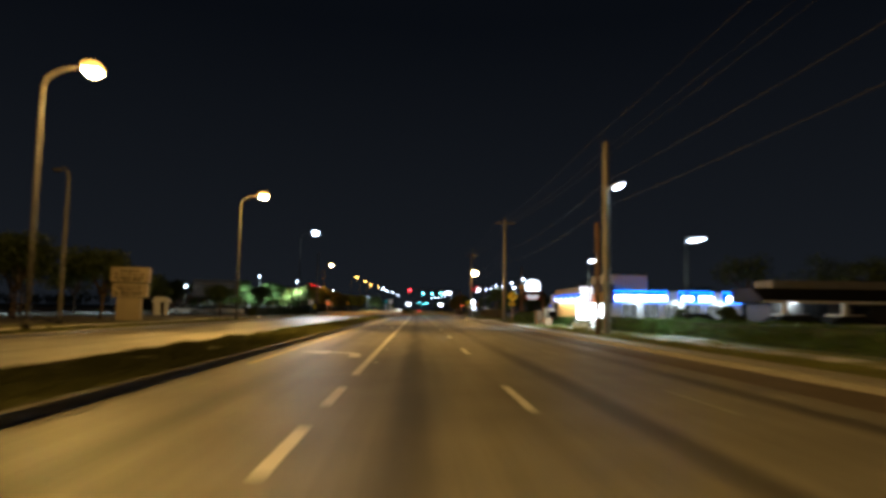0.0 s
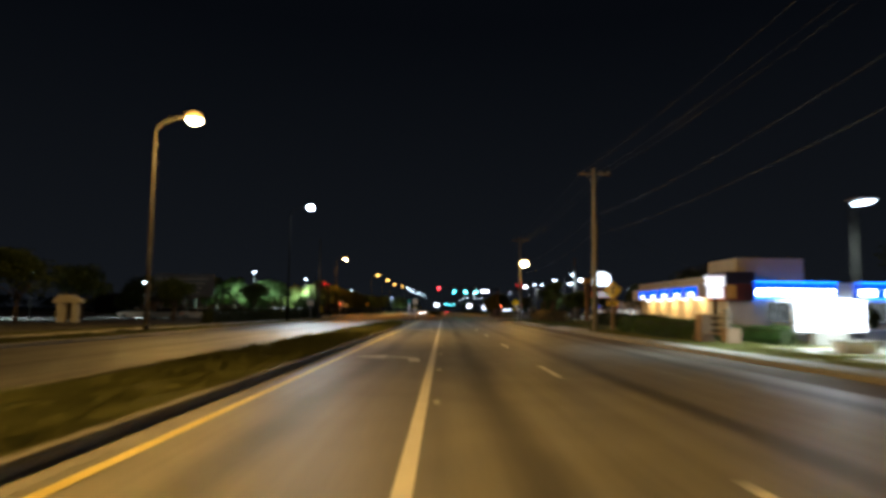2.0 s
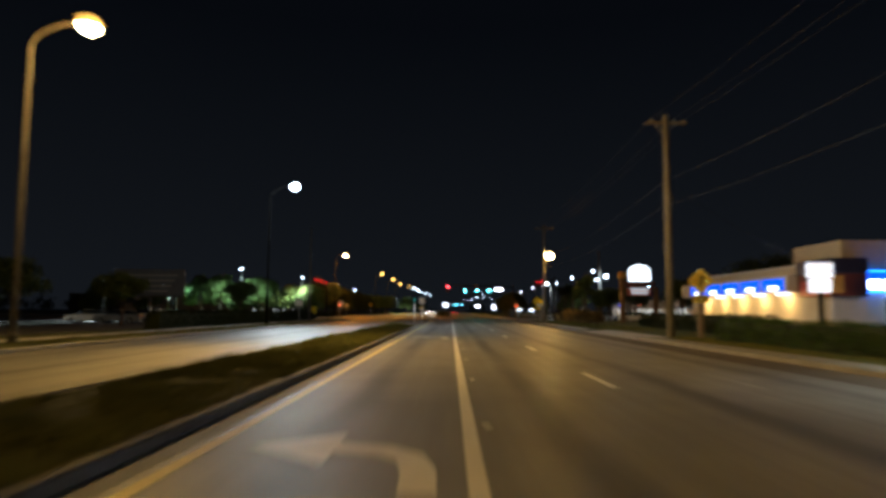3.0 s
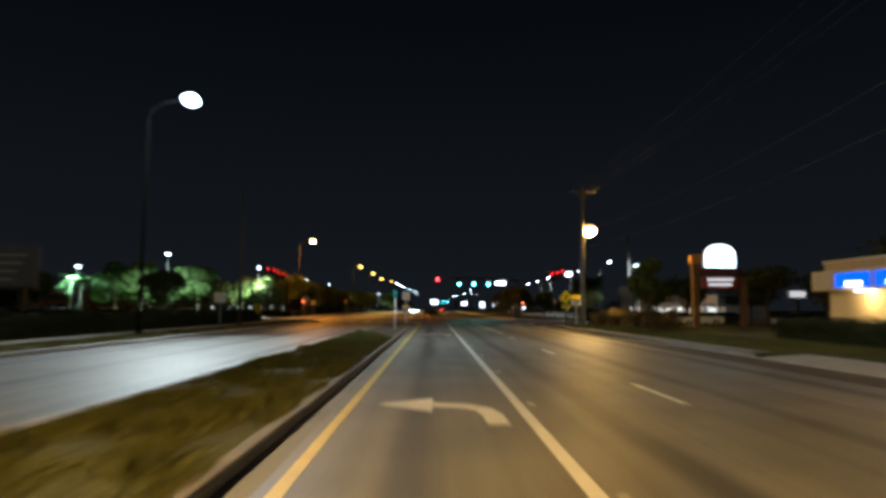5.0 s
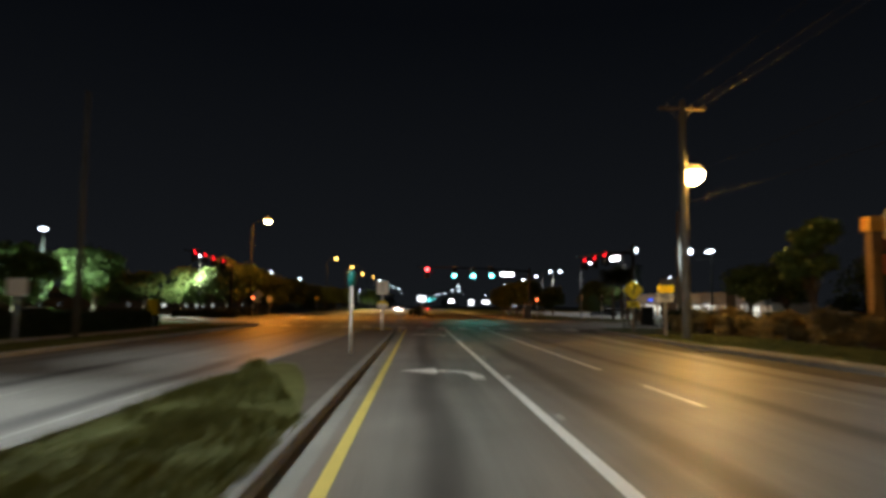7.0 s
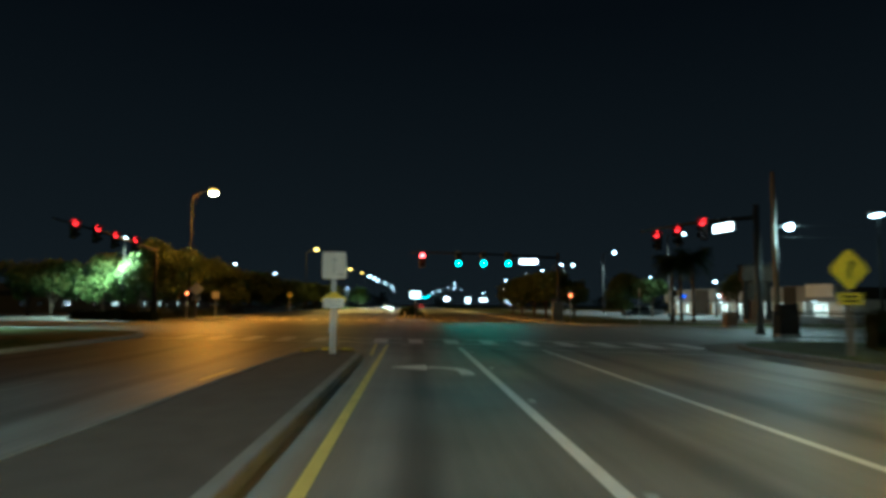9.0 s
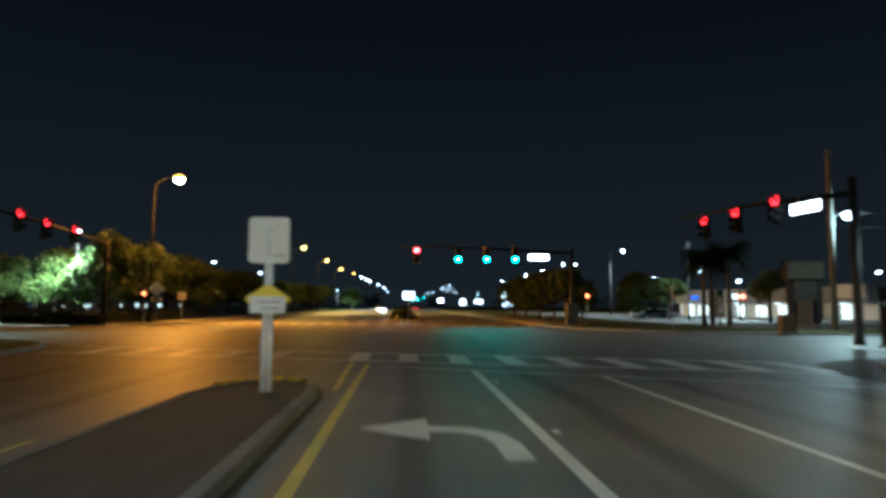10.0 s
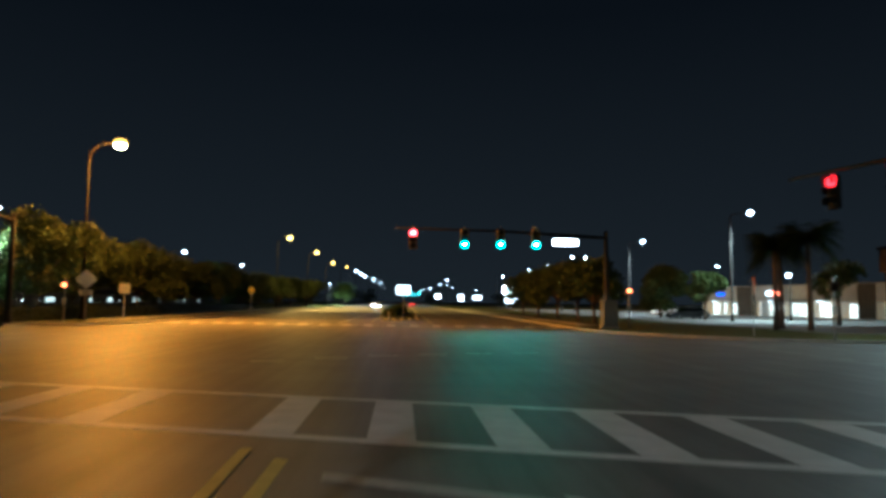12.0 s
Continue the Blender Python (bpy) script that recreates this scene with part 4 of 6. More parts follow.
lit_street_sign(main_mast, 10.15, 194.6, 6.17, 1.86, 0, "lit white street-name sign on the mast arm")

right_mast = mast(17.15, 161.9, 7.2, (15.0, 174.5), "dark signal mast with an arm over the side street", 6.75, rod=BLACK)
for x, y in ((15.45, 164.9), (15.5, 168.8), (15.4, 172.3)):
    signal_head(right_mast, x, y, 6.3, 0, -82, dim=True)
lit_street_sign(right_mast, 16.0, 163.35, 6.2, 1.8, -80, "lit white street-name sign on the side mast")

left_mast = mast(-26.4, 190.9, 6.95, (-25.7, 171.0), "dark signal mast with a long arm over the side street", 6.85, rod=BLACK, shaft=BLACK)
for y, z in ((173.2, 6.82), (176.5, 6.80), (179.6, 6.62), (183.4, 6.60)):
    signal_head(left_mast, -25.35, y, z, 0, 86, dim=True)


def ped_signal(x, y, label, lit=True):
    t = thing("pedestrian_signal", x, y, 0.13, label, "pedestrian signal", "pedestrian signals")
    bm = bmesh.new()
    tube(bm, [(0, 0, 0), (0, 0, 3.0)], 0.05, 8)
    part("post", bm, STEEL, t)
    boxed("housing", DARK_STEEL, t, -0.22, 0.22, -0.12, 0.12, 2.3, 2.75, bevel=0.03)
    boxed("symbol", BLINKER if lit else BLACK, t, -0.13, 0.13, -0.135, -0.121, 2.4, 2.66)
    boxed("notice", SIGN_WHITE, t, -0.13, 0.13, -0.07, -0.055, 1.25, 1.65)
    return t


ped_signal(13.7, 191.4, "pedestrian signal showing an orange hand beside a cabinet")
ped_signal(18.4, 176.9, "pedestrian signal post on the side street corner", lit=False)
ped_signal(-24.0, 193.0, "pedestrian signal on the opposite corner")


def cabinet_box(x, y, w, d, h, material, label, category="control cabinet", turn=0.0):
    t = thing("control_cabinet", x, y, 0.13, label, category, turn=turn)
    boxed("body", material, t, -w / 2, w / 2, -d / 2, d / 2, 0.1, h, bevel=0.02)
    boxed("plinth", CONCRETE, t, -w / 2 - 0.08, w / 2 + 0.08, -d / 2 - 0.08, d / 2 + 0.08, 0.0, 0.1)
    boxed("door", material, t, -w / 2 + 0.06, w / 2 - 0.06, -d / 2 - 0.025, -d / 2 - 0.004, 0.2, h - 0.1, bevel=0.008)
    boxed("handle", DARK_STEEL, t, w / 2 - 0.2, w / 2 - 0.16, -d / 2 - 0.06, -d / 2 - 0.026, h * 0.5, h * 0.5 + 0.18)
    return t


cabinet_box(12.5, 191.9, 1.0, 0.7, 1.9, GUTTER, "pale signal control cabinet on the corner")
cabinet_box(17.9, 160.6, 1.0, 0.7, 1.7, BLACK, "dark utility cabinet beside the signal mast")
cabinet_box(22.4, 176.2, 0.9, 0.6, 1.15, BRICK_BROWN, "low brown utility cabinet on the corner")

# ---- road signs ----
def panel(bm, outline, depth=0.006):
    prism(bm, outline, "y", -depth, 0.0)


def diamond(r, cut=0.08):
    return [(cut, -r + cut), (r - cut, -cut), (r - cut, cut), (cut, r - cut), (-cut, r - cut), (-r + cut, cut), (-r + cut, -cut), (-cut, -r + cut)]


def sign_post(t, height, r=0.035, material=STEEL, square=False):
    bm = bmesh.new()
    if square:
        box(bm, -r, r, 0.01, 2 * r + 0.01, 0, height)
    else:
        tube(bm, [(0, 0.04, 0), (0, 0.04, height)], r, 8)
    part("post", bm, material, t)


def curve_arrow(parent, z, s):
    bm = bmesh.new()
    outline = [(-0.06, -0.42), (0.06, -0.42), (0.06, -0.05), (0.20, 0.10), (0.20, 0.22), (0.32, 0.22), (0.14, 0.46), (-0.04, 0.22), (0.08, 0.22), (0.08, 0.14), (-0.06, 0.0)]
    prism(bm, [(u * s, z + v * s) for u, v in outline], "y", -0.014, -0.008)
    part("symbol", bm, BLACK, parent)


def warning_sign(x, y, z, r, label, material=SIGN_YELLOW, plaque=True, turn=0.0, symbol=True, wide_post=0.06):
    t = thing("warning_sign", x, y, 0.13, label, "road sign", turn=turn)
    sign_post(t, z + 0.2, wide_post, WOOD_POLE if wide_post > 0.05 else STEEL, square=True)
    bm = bmesh.new()
    panel(bm, [(u, v + z - 0.13) for u, v in diamond(r)])
    part("panel", bm, material, t)
    if symbol:
        curve_arrow(t, z - 0.13, r)
    if plaque:
        p = boxed("plaque", material, t, -0.42, 0.42, -0.008, 0.0, z - r - 0.55, z - r - 0.17)
        for k in range(2):
            boxed("lettering", BLACK, p, -0.27, 0.27, -0.013, -0.009, z - r - 0.48 + 0.15 * k, z - r - 0.40 + 0.15 * k)
    return t


warning_sign(12.9, 84.9, 3.16, 0.72, "yellow diamond warning sign with a bent arrow and a plaque", wide_post=0.11)
warning_sign(12.3, 147.0, 2.92, 0.72, "yellow diamond warning sign with a bent arrow near the crossing", wide_post=0.07)
warning_sign(17.5, 182.3, 2.85, 0.6, "orange work sign seen almost edge-on", SIGN_ORANGE, plaque=False, turn=70, symbol=False, wide_post=0.035)
warning_sign(-23.8, 247.5, 3.25, 0.6, "yellow diamond warning sign by the far kerb", SIGN_YELLOW, plaque=False, symbol=False, wide_post=0.04)


def post_sign(x, y, z0, z1, w, label, face=SIGN_WHITE, turn=0.0, symbol="", post=0.04):
    t = thing("road_sign", x, y, 0.13, label, "road sign", turn=turn)
    sign_post(t, z1 - 0.2, post, STEEL, square=True)
    bm = bmesh.new()
    c = 0.05
    z0, z1 = z0 - 0.13, z1 - 0.13
    panel(bm, [(-w / 2 + c, z0), (w / 2 - c, z0), (w / 2, z0 + c), (w / 2, z1 - c), (w / 2 - c, z1), (-w / 2 + c, z1), (-w / 2, z1 - c), (-w / 2, z0 + c)])
    part("panel", bm, face, t)
    if symbol == "bars":
        for k in range(3):
            zc = z0 + (z1 - z0) * (k + 1) / 4
            boxed("lettering", BLACK, t, -w * 0.3, w * 0.3, -0.014, -0.008, zc - 0.03, zc + 0.03)
    return t


keep_right = thing("road_sign", -4.41, 147.3, 0.13, "square white sign above a yellow diamond with a white plate", "road sign")
for sx in (-0.058, 0.058):
    bm = bmesh.new()
    tube(bm, [(sx, 0.03, 0), (sx, 0.03, 1.5)], 0.052, 12)
    part("sleeve", bm, SIGN_WHITE, keep_right, "white-painted post sleeve")
boxed("upper_post", STEEL, keep_right, -0.075, 0.075, 0.0, 0.06, 1.45, 3.1, bevel=0.008)
bm = bmesh.new()
c = 0.05
panel(bm, [(-0.375 + c, 2.38), (0.375 - c, 2.38), (0.375, 2.38 + c), (0.375, 3.24 - c), (0.375 - c, 3.24), (-0.375 + c, 3.24), (-0.375, 3.24 - c), (-0.375, 2.38 + c)])
square = part("panel", bm, SIGN_WHITE, keep_right)
bm = bmesh.new()
prism(bm, [(-0.025, 2.52), (0.035, 2.52), (0.035, 2.95), (0.10, 2.95), (0.005, 3.10), (-0.09, 2.95), (-0.025, 2.95)], "y", -0.014, -0.008)
part("symbol", bm, SIGN_BACK, square)
boxed("lettering", SIGN_BACK, square, 0.07, 0.30, -0.014, -0.008, 2.50, 2.54)
bm = bmesh.new()
panel(bm, [(u * 1.18, v * 0.76 + 1.71) for u, v in diamond(0.39, 0.05)])
part("diamond_panel", bm, SIGN_YELLOW, keep_right, "yellow diamond panel")
plate = boxed("plate", SIGN_WHITE, keep_right, -0.33, 0.33, -0.034, -0.022, 1.45, 1.76, bevel=0.003, label="white plate over the diamond")
for k in range(2):
    boxed("lettering", SIGN_BACK, plate, -0.10 - 0.08 * k, 0.24, -0.040, -0.035, 1.52 + 0.12 * k, 1.56 + 0.12 * k)

median_post = thing("delineator_post", -4.3, 125.7, 0.13, "slim white post with a teal cap on the median", "post")
bm = bmesh.new()
tube(bm, [(0, 0, 0), (0, 0, 2.3)], 0.055, 10)
part("post", bm, SIGN_WHITE, median_post)
bm = bmesh.new()
tube(bm, [(0, 0, 2.3), (0, 0, 2.72), (0, 0, 2.8)], [0.12, 0.12, 0.07], 10)
part("cap", bm, surface("teal_reflective_sheeting", (0.03, 0.34, 0.34), (0.05, 0.46, 0.45), rough=0.3, scale=8), median_post, "teal reflective cap")

headlit_sign = thing("median_sign", -1.45, 216.0, 0.13, "white reflective sign in the far median, glowing to imitate headlight shine", "road sign")
sign_post(headlit_sign, 3.3, 0.05)
# the panel's glow stands in for headlights thrown back by its sheeting
boxed("panel", SIGN_ARCH, headlit_sign, -0.66, 0.66, -0.05, 0.0, 2.42, 3.26, bevel=0.01)
boxed("backing", STEEL, headlit_sign, -0.70, 0.70, 0.0, 0.05, 2.38, 3.30, bevel=0.01)
for x in (-3.0, -2.3, -1.6, -0.9, -0.2):
    r = boxed("nose_reflector", YELLOW_PAINT, None, x - 0.12, x + 0.12, 207.35, 207.5, 0.13, 0.28, bevel=0.02)
    tagged(r, "yellow reflector on the far median nose", "reflector", "nose reflectors")

for x in (-2.75, -0.3):
    stake = thing("delineator_post", x, 207.4, 0.13, "short white delineator post on the far median nose", "post", "nose delineators")
    bm = bmesh.new()
    tube(bm, [(0, 0, 0), (0, 0, 0.66), (0, 0, 0.70)], [0.045, 0.045, 0.03], 10)
    part("post", bm, SIGN_WHITE, stake)
    bm = bmesh.new()
    tube(bm, [(0, 0, 0), (0, 0, 0.03), (0, 0, 0.05)], [0.13, 0.13, 0.06], 12)
    part("foot", bm, BLACK, stake)

warning_sign(-24.2, 196.4, 3.14, 0.72, "pale back of a diamond sign above a plate", SIGN_WHITE, turn=20, symbol=False, wide_post=0.07)
post_sign(-24.0, 202.6, 2.2, 3.0, 0.8, "grey-backed square sign on a post", SIGN_BACK, turn=10)
post_sign(-18.7, 131.2, 2.05, 2.8, 0.95, "pale square sign over the dark hedge", SIGN_WHITE, turn=-10)
post_sign(-21.0, 151.5, 1.0, 2.1, 0.9, "small yellow sign by the corner hedge", SIGN_YELLOW, turn=-20)
post_sign(11.95, 140.3, 2.1, 2.62, 0.95, "white lower panel of a roadside sign with a yellow top", SIGN_WHITE, symbol="bars")
post_sign(11.95, 140.15, 2.6, 3.02, 0.95, "yellow top panel of a roadside sign", SIGN_YELLOW)

# ---- roadside signs, bench and pylon ----
board = thing("lit_sign_cabinet", 17.6, 65.2, 0.13, "brilliant white lit sign cabinet standing low by the hedge", "illuminated sign")
boxed("cabinet", STEEL, board, -1.56, 1.56, -0.18, 0.18, 0.58, 2.16, bevel=0.03)
boxed("face", SIGN_GLOW, board, -1.48, 1.48, -0.20, -0.181, 0.66, 2.08)
boxed("rear_face", SIGN_GLOW, board, -1.48, 1.48, 0.181, 0.20, 0.66, 2.08)
boxed("base", PAVING, board, -0.75, 0.75, -0.22, 0.22, 0.0, 0.575, bevel=0.03, label="pale block base under the lit cabinet")
for k in range(5):
    boxed("lettering", SIGN_SOFT, board, -1.3, 1.25 - 0.2 * (k % 3), -0.206, -0.201, 0.82 + 0.25 * k, 0.90 + 0.25 * k)
lamp(board, 0, -1.5, 1.4, LED, 110, 0.4)

bench = thing("bus_bench", 13.3, 67.0, 0.13, "pale bus bench with a dark slatted backrest by the pavement", "bench", turn=-80)
boxed("end_panel", BRICK_BROWN, bench, -1.25, -0.72, -0.35, 0.35, 0, 1.35, bevel=0.03)
boxed("end_panel", BRICK_BROWN, bench, 0.95, 1.4, -0.35, 0.35, 0, 0.74, bevel=0.03)
boxed("advert_panel", PAVING, bench, 0.95, 1.45, -0.30, -0.22, 0.745, 1.6, bevel=0.01, label="pale upright panel")
for k in range(3):
    boxed("seat_slat", BRICK_BROWN, bench, -0.71, 0.94, -0.3 + 0.17 * k, -0.16 + 0.17 * k, 0.42, 0.46, bevel=0.005)
for k in range(6):
    boxed("back_slat", PAVING if k % 2 else ROOF_DARK, bench, -0.71, 0.94, 0.2, 0.24, 0.5 + 0.15 * k, 0.63 + 0.15 * k, bevel=0.005)

for x, y, w in ((14.9, 58.9, 1.3), (16.5, 58.6, 1.0)):
    planter = thing("planter", x, y, 0.13, "low pale concrete planter wall by the driveway", "planter", "planters by the driveway")
    boxed("wall", KERB, planter, -w / 2, w / 2, -0.25, 0.25, 0, 0.42, bevel=0.03)
    boxed("coping", PAVING, planter, -w / 2 - 0.05, w / 2 + 0.05, -0.3, 0.3, 0.421, 0.5, bevel=0.02)

pylon = thing("pylon_sign", 24.4, 137.4, 0.13, "tall two-post pylon sign with a lit white arched panel", "pylon sign")
for sx, top in ((-2.2, 6.3), (2.15, 4.6)):
    boxed("post", BRICK_BROWN, pylon, sx - 0.28, sx + 0.28, -0.28, 0.28, 0, top, bevel=0.03)
boxed("post_cap", STUCCO_ORANGE, pylon, -2.65, -1.85, -0.4, 0.4, 5.75, 6.55, bevel=0.04)
arch_line = [(-1.45, 5.35), (1.45, 5.35), (1.45, 6.55)] + [(1.45 * math.cos(a), 6.55 + 0.98 * math.sin(a)) for a in (math.pi * k / 14 for k in range(1, 14))] + [(-1.45, 6.55)]
bm = bmesh.new()
prism(bm, arch_line, "y", -0.25, 0.25)
arch = part("cabinet", bm, STEEL, pylon)
bm = bmesh.new()
prism(bm, [(u * 0.96, 5.41 + (v - 5.35) * 0.965) for u, v in arch_line], "y", -0.275, -0.251)
part("face", bm, SIGN_ARCH, arch, "glowing white arched face")
for k, (u0, u1, v) in enumerate(((-1.0, 0.3, 6.7), (-0.8, 1.0, 6.35), (0.2, 1.15, 5.95), (-1.1, -0.2, 5.75))):
    boxed("face_shape", SIGN_DULL, arch, u0, u1, -0.284, -0.276, v, v + 0.13)
boxed("crossbeam", MAROON, pylon, -2.0, 2.0, -0.15, 0.15, 4.75, 5.35)
boxed("lower_panel", TILE_RED, pylon, -1.60, 1.60, -0.22, 0.22, 3.5, 4.55, bevel=0.03)
for k, w in enumerate((1.05, 1.2)):
    boxed("lettering", SIGN_FAINT, pylon, -w, w, -0.235, -0.221, 3.72 + 0.45 * k, 4.02 + 0.45 * k)

tower = thing("corner_monument", 30.4, 187.4, 0.13, "brown stepped monument sign with a wide cap on the corner", "monument sign", turn=-14)
boxed("plinth", BRICK_BROWN, tower, -1.15, 1.15, -0.8, 0.8, 0, 0.35, bevel=0.03)
boxed("base_block", MONUMENT_CLAY, tower, -0.75, 0.55, -0.75, 0.6, 0.36, 2.3, bevel=0.03, label="dull clay-coloured base block")
boxed("shaft", BARK, tower, -0.95, 0.95, -0.55, 0.55, 2.31, 4.2, bevel=0.03)
boxed("side_pillar", ROOF_DARK, tower, -1.35, -0.97, -0.5, 0.5, 0.36, 4.2, bevel=0.02)
boxed("side_pillar", ROOF_DARK, tower, 0.97, 1.35, -0.5, 0.5, 0.36, 4.2, bevel=0.02)
boxed("sign_panel", NOSE, tower, -0.8, 0.8, -0.60, -0.552, 2.6, 3.9)
boxed("cap", BARK, tower, -1.6, 1.6, -0.8, 0.8, 4.21, 5.75, bevel=0.05)
boxed("cap_coping", ROOF_DARK, tower, -1.72, 1.72, -0.92, 0.92, 5.76, 5.95, bevel=0.03)
tower.scale = (0.87, 0.87, 0.92)

# ---- plants ----
def leaf_cloud(centres, radii, count, size, seed, squash=0.8):
    """Small two-sided leaves scattered through clumps, denser near each clump's skin."""
    rng = np.random.default_rng(seed)
    centres, radii = np.array(centres), np.array(radii)
    pick = rng.choice(len(centres), count, p=radii ** 2 / (radii ** 2).sum())
    d = rng.normal(size=(count, 3))
    d /= np.linalg.norm(d, axis=1)[:, None]
    r = radii[pick] * (0.38 + 0.70 * rng.random(count) ** 0.6 + 0.34 * rng.random(count) ** 5)
    p = centres[pick] + d * r[:, None] * np.array([1, 1, squash])
    a, b = rng.normal(size=(count, 3)), rng.normal(size=(count, 3))
    a /= np.linalg.norm(a, axis=1)[:, None]
    b -= (a * b).sum(1)[:, None] * a
    b /= np.linalg.norm(b, axis=1)[:, None]
    s = size * (0.6 + 0.8 * rng.random(count))[:, None]
    verts = np.stack([p - a * s, p + b * s * 0.55, p + a * s, p - b * s * 0.55], 1)
    return verts.reshape(-1, 3).tolist(), np.arange(count * 4).reshape(-1, 4).tolist()


def tree(x, y, height, spread, seed, label, group="", leaves=2600, trunk_height=0.35, size=0.17, material=LEAF, low=0.5):
    rng = random.Random(seed)
    t = thing("tree", x, y, 0.13, label, "tree", group)
    th = height * trunk_height
    bm = bmesh.new()
    tube(bm, [(0, 0, -0.05), (0.03, 0.02, th * 0.3), (0.08 * rng.uniform(-1, 1), 0.05, th), (0.1, 0.05, height * 0.72)], [0.2, 0.15, 0.13, 0.04], 9)
    limbs, centres, radii = 7, [(0, 0, height * 0.78)], [spread * 0.5]
    for k in range(limbs):
        a = 2 * math.pi * k / limbs + rng.uniform(-0.3, 0.3)
        reach, top = spread * rng.uniform(0.45, 0.8), height * rng.uniform(low, 0.85)
        end = (reach * math.cos(a), reach * math.sin(a), top)
        tube(bm, [(0.04, 0.03, th * rng.uniform(0.75, 1.0)), (end[0] * 0.45, end[1] * 0.45, th + (top - th) * 0.6), end], [0.08, 0.055, 0.02], 6)
        centres.append(end)
        radii.append(spread * rng.uniform(0.28, 0.46))
        b = a + rng.uniform(-0.8, 0.8)
        centres.append((reach * 0.6 * math.cos(b), reach * 0.6 * math.sin(b), height * rng.uniform(low + 0.1, 0.95)))
        radii.append(spread * rng.uniform(0.22, 0.38))
    part("trunk", bm, BARK, t)
    v, f = leaf_cloud(centres, radii, leaves, size, seed)
    raw_part("crown", v, f, material, t)
    return t


def palm(x, y, height, seed, label, fronds=16, length=1.9, group="palms on the corner"):
    rng = random.Random(seed)
    t = thing("palm_tree", x, y, 0.13, label, "palm tree", group)
    bm = bmesh.new()
    lean = rng.uniform(-0.25, 0.25)
    tube(bm, [(0, 0, -0.05), (lean * 0.4, 0, height * 0.5), (lean, 0, height)], [0.2, 0.15, 0.13], 9)
    part("trunk", bm, BARK, t)
    verts, faces = [], []
    for k in range(fronds):
        a, up = 2 * math.pi * k / fronds + rng.uniform(-0.2, 0.2), rng.uniform(-0.35, 1.45)
        side = Vector((-math.sin(a), math.cos(a), 0))
        spine = []
        for j in range(9):
            s = j / 8
            spine.append(Vector((lean + math.cos(a) * length * s, math.sin(a) * length * s, height + length * (up * s - 0.95 * s * s))))
        for j in range(1, 9):
            for sgn in (-1, 1):
                for h in (0.0, 0.5):
                    p = spine[j - 1].lerp(spine[j], h)
                    w = 0.62 * math.sin(math.pi * min(1, 0.15 + 0.85 * (j + h) / 9)) + 0.06
                    n = len(verts)
                    tip = p + side * sgn * w + Vector((math.cos(a) * 0.2, math.sin(a) * 0.2, -0.28 * w))
                    verts += [tuple(p), tuple(p + Vector((math.cos(a) * 0.13, math.sin(a) * 0.13, 0))), tuple(tip)]
                    faces.append((n, n + 1, n + 2))
    raw_part("fronds", verts, faces, FROND, t)
    return t


def hedge(x0, y0, x1, y1, width, height, seed, label, density=190, material=HEDGE):
    """A clipped hedge along a line, with a leafy skin and a core in the shaded leaf colour."""
    length = math.dist((x0, y0), (x1, y1))
    t = thing("hedge", x0, y0, 0.13, label, "hedge", "hedges along the road", math.degrees(math.atan2(y1 - y0, x1 - x0)))
    boxed("core", SHADED_HEDGE, t, 0.1, length - 0.1, -width * 0.32, width * 0.32, 0.0, height * 0.82)
    rng = np.random.default_rng(seed)
    count = int(length * density * 3)
    s = rng.random(count) * length
    wob = np.array([noise.noise(Vector((a * 0.8, seed, 0.0))) for a in s])
    ang = rng.random(count) * math.pi
    y = np.cos(ang) * width * 0.5 * (1 + 0.25 * wob)
    z = np.clip(np.sin(ang) ** 0.6, 0, 1) * height * (1 + 0.18 * wob) * (0.15 + 0.85 * rng.random(count) ** 0.4)
    p = np.stack([s, y, z], 1)
    a = rng.normal(size=(count, 3))
    b = rng.normal(size=(count, 3))
    a /= np.linalg.norm(a, axis=1)[:, None]
    b /= np.linalg.norm(b, axis=1)[:, None]
    r = 0.06 * (0.6 + 0.8 * rng.random(count))[:, None]
    verts = np.stack([p - a * r, p + b * r * 0.7, p + a * r, p - b * r * 0.7], 1)
    raw_part("leaves", verts.reshape(-1, 3).tolist(), np.arange(count * 4).reshape(-1, 4).tolist(), material, t)
    return t


hedge(16.9, 16, 16.4, 44.2, 1.2, 1.05, 1, "clipped green hedge beside the car park")
hedge(16.3, 44.5, 16.1, 56.5, 1.2, 1.0, 2, "clipped green hedge in front of the restaurant")
hedge(16.1, 65.9, 15.3, 70.2, 1.0, 0.85, 13, "low clipped hedge beside the lit sign")
hedge(13.4, 68.8, 13.3, 83.0, 1.25, 1.12, 3, "clipped green hedge in front of the restaurant")
hedge(16.5, 84.5, 19.0, 116.0, 1.6, 1.25, 4, "tall dark hedge beside the restaurant", 190, SHADED_HEDGE)
hedge(16.0, 151.5, 21.0, 151.0, 1.4, 1.6, 6, "dark shrubs on the corner", 230, SHADED_HEDGE)
hedge(-21.4, 97, -21.6, 153, 1.6, 1.35, 8, "dark hedge along the opposite pavement", 150, SHADED_HEDGE)
# the trees' shade on this hedge is in its leaf colour
hedge(-28.0, 186.0, -28.6, 330.0, 1.8, 1.2, 9, "dark hedge under the roadside trees", 90, SHADED_HEDGE)
hedge(-24.5, 186.5, -33.0, 189.0, 1.5, 0.9, 10, "low shrubs on the opposite corner", 160, SHADED_HEDGE)
hedge(-2.9, 219.0, -1.5, 262.0, 1.6, 1.1, 11, "dark shrubs in the far median", 120)

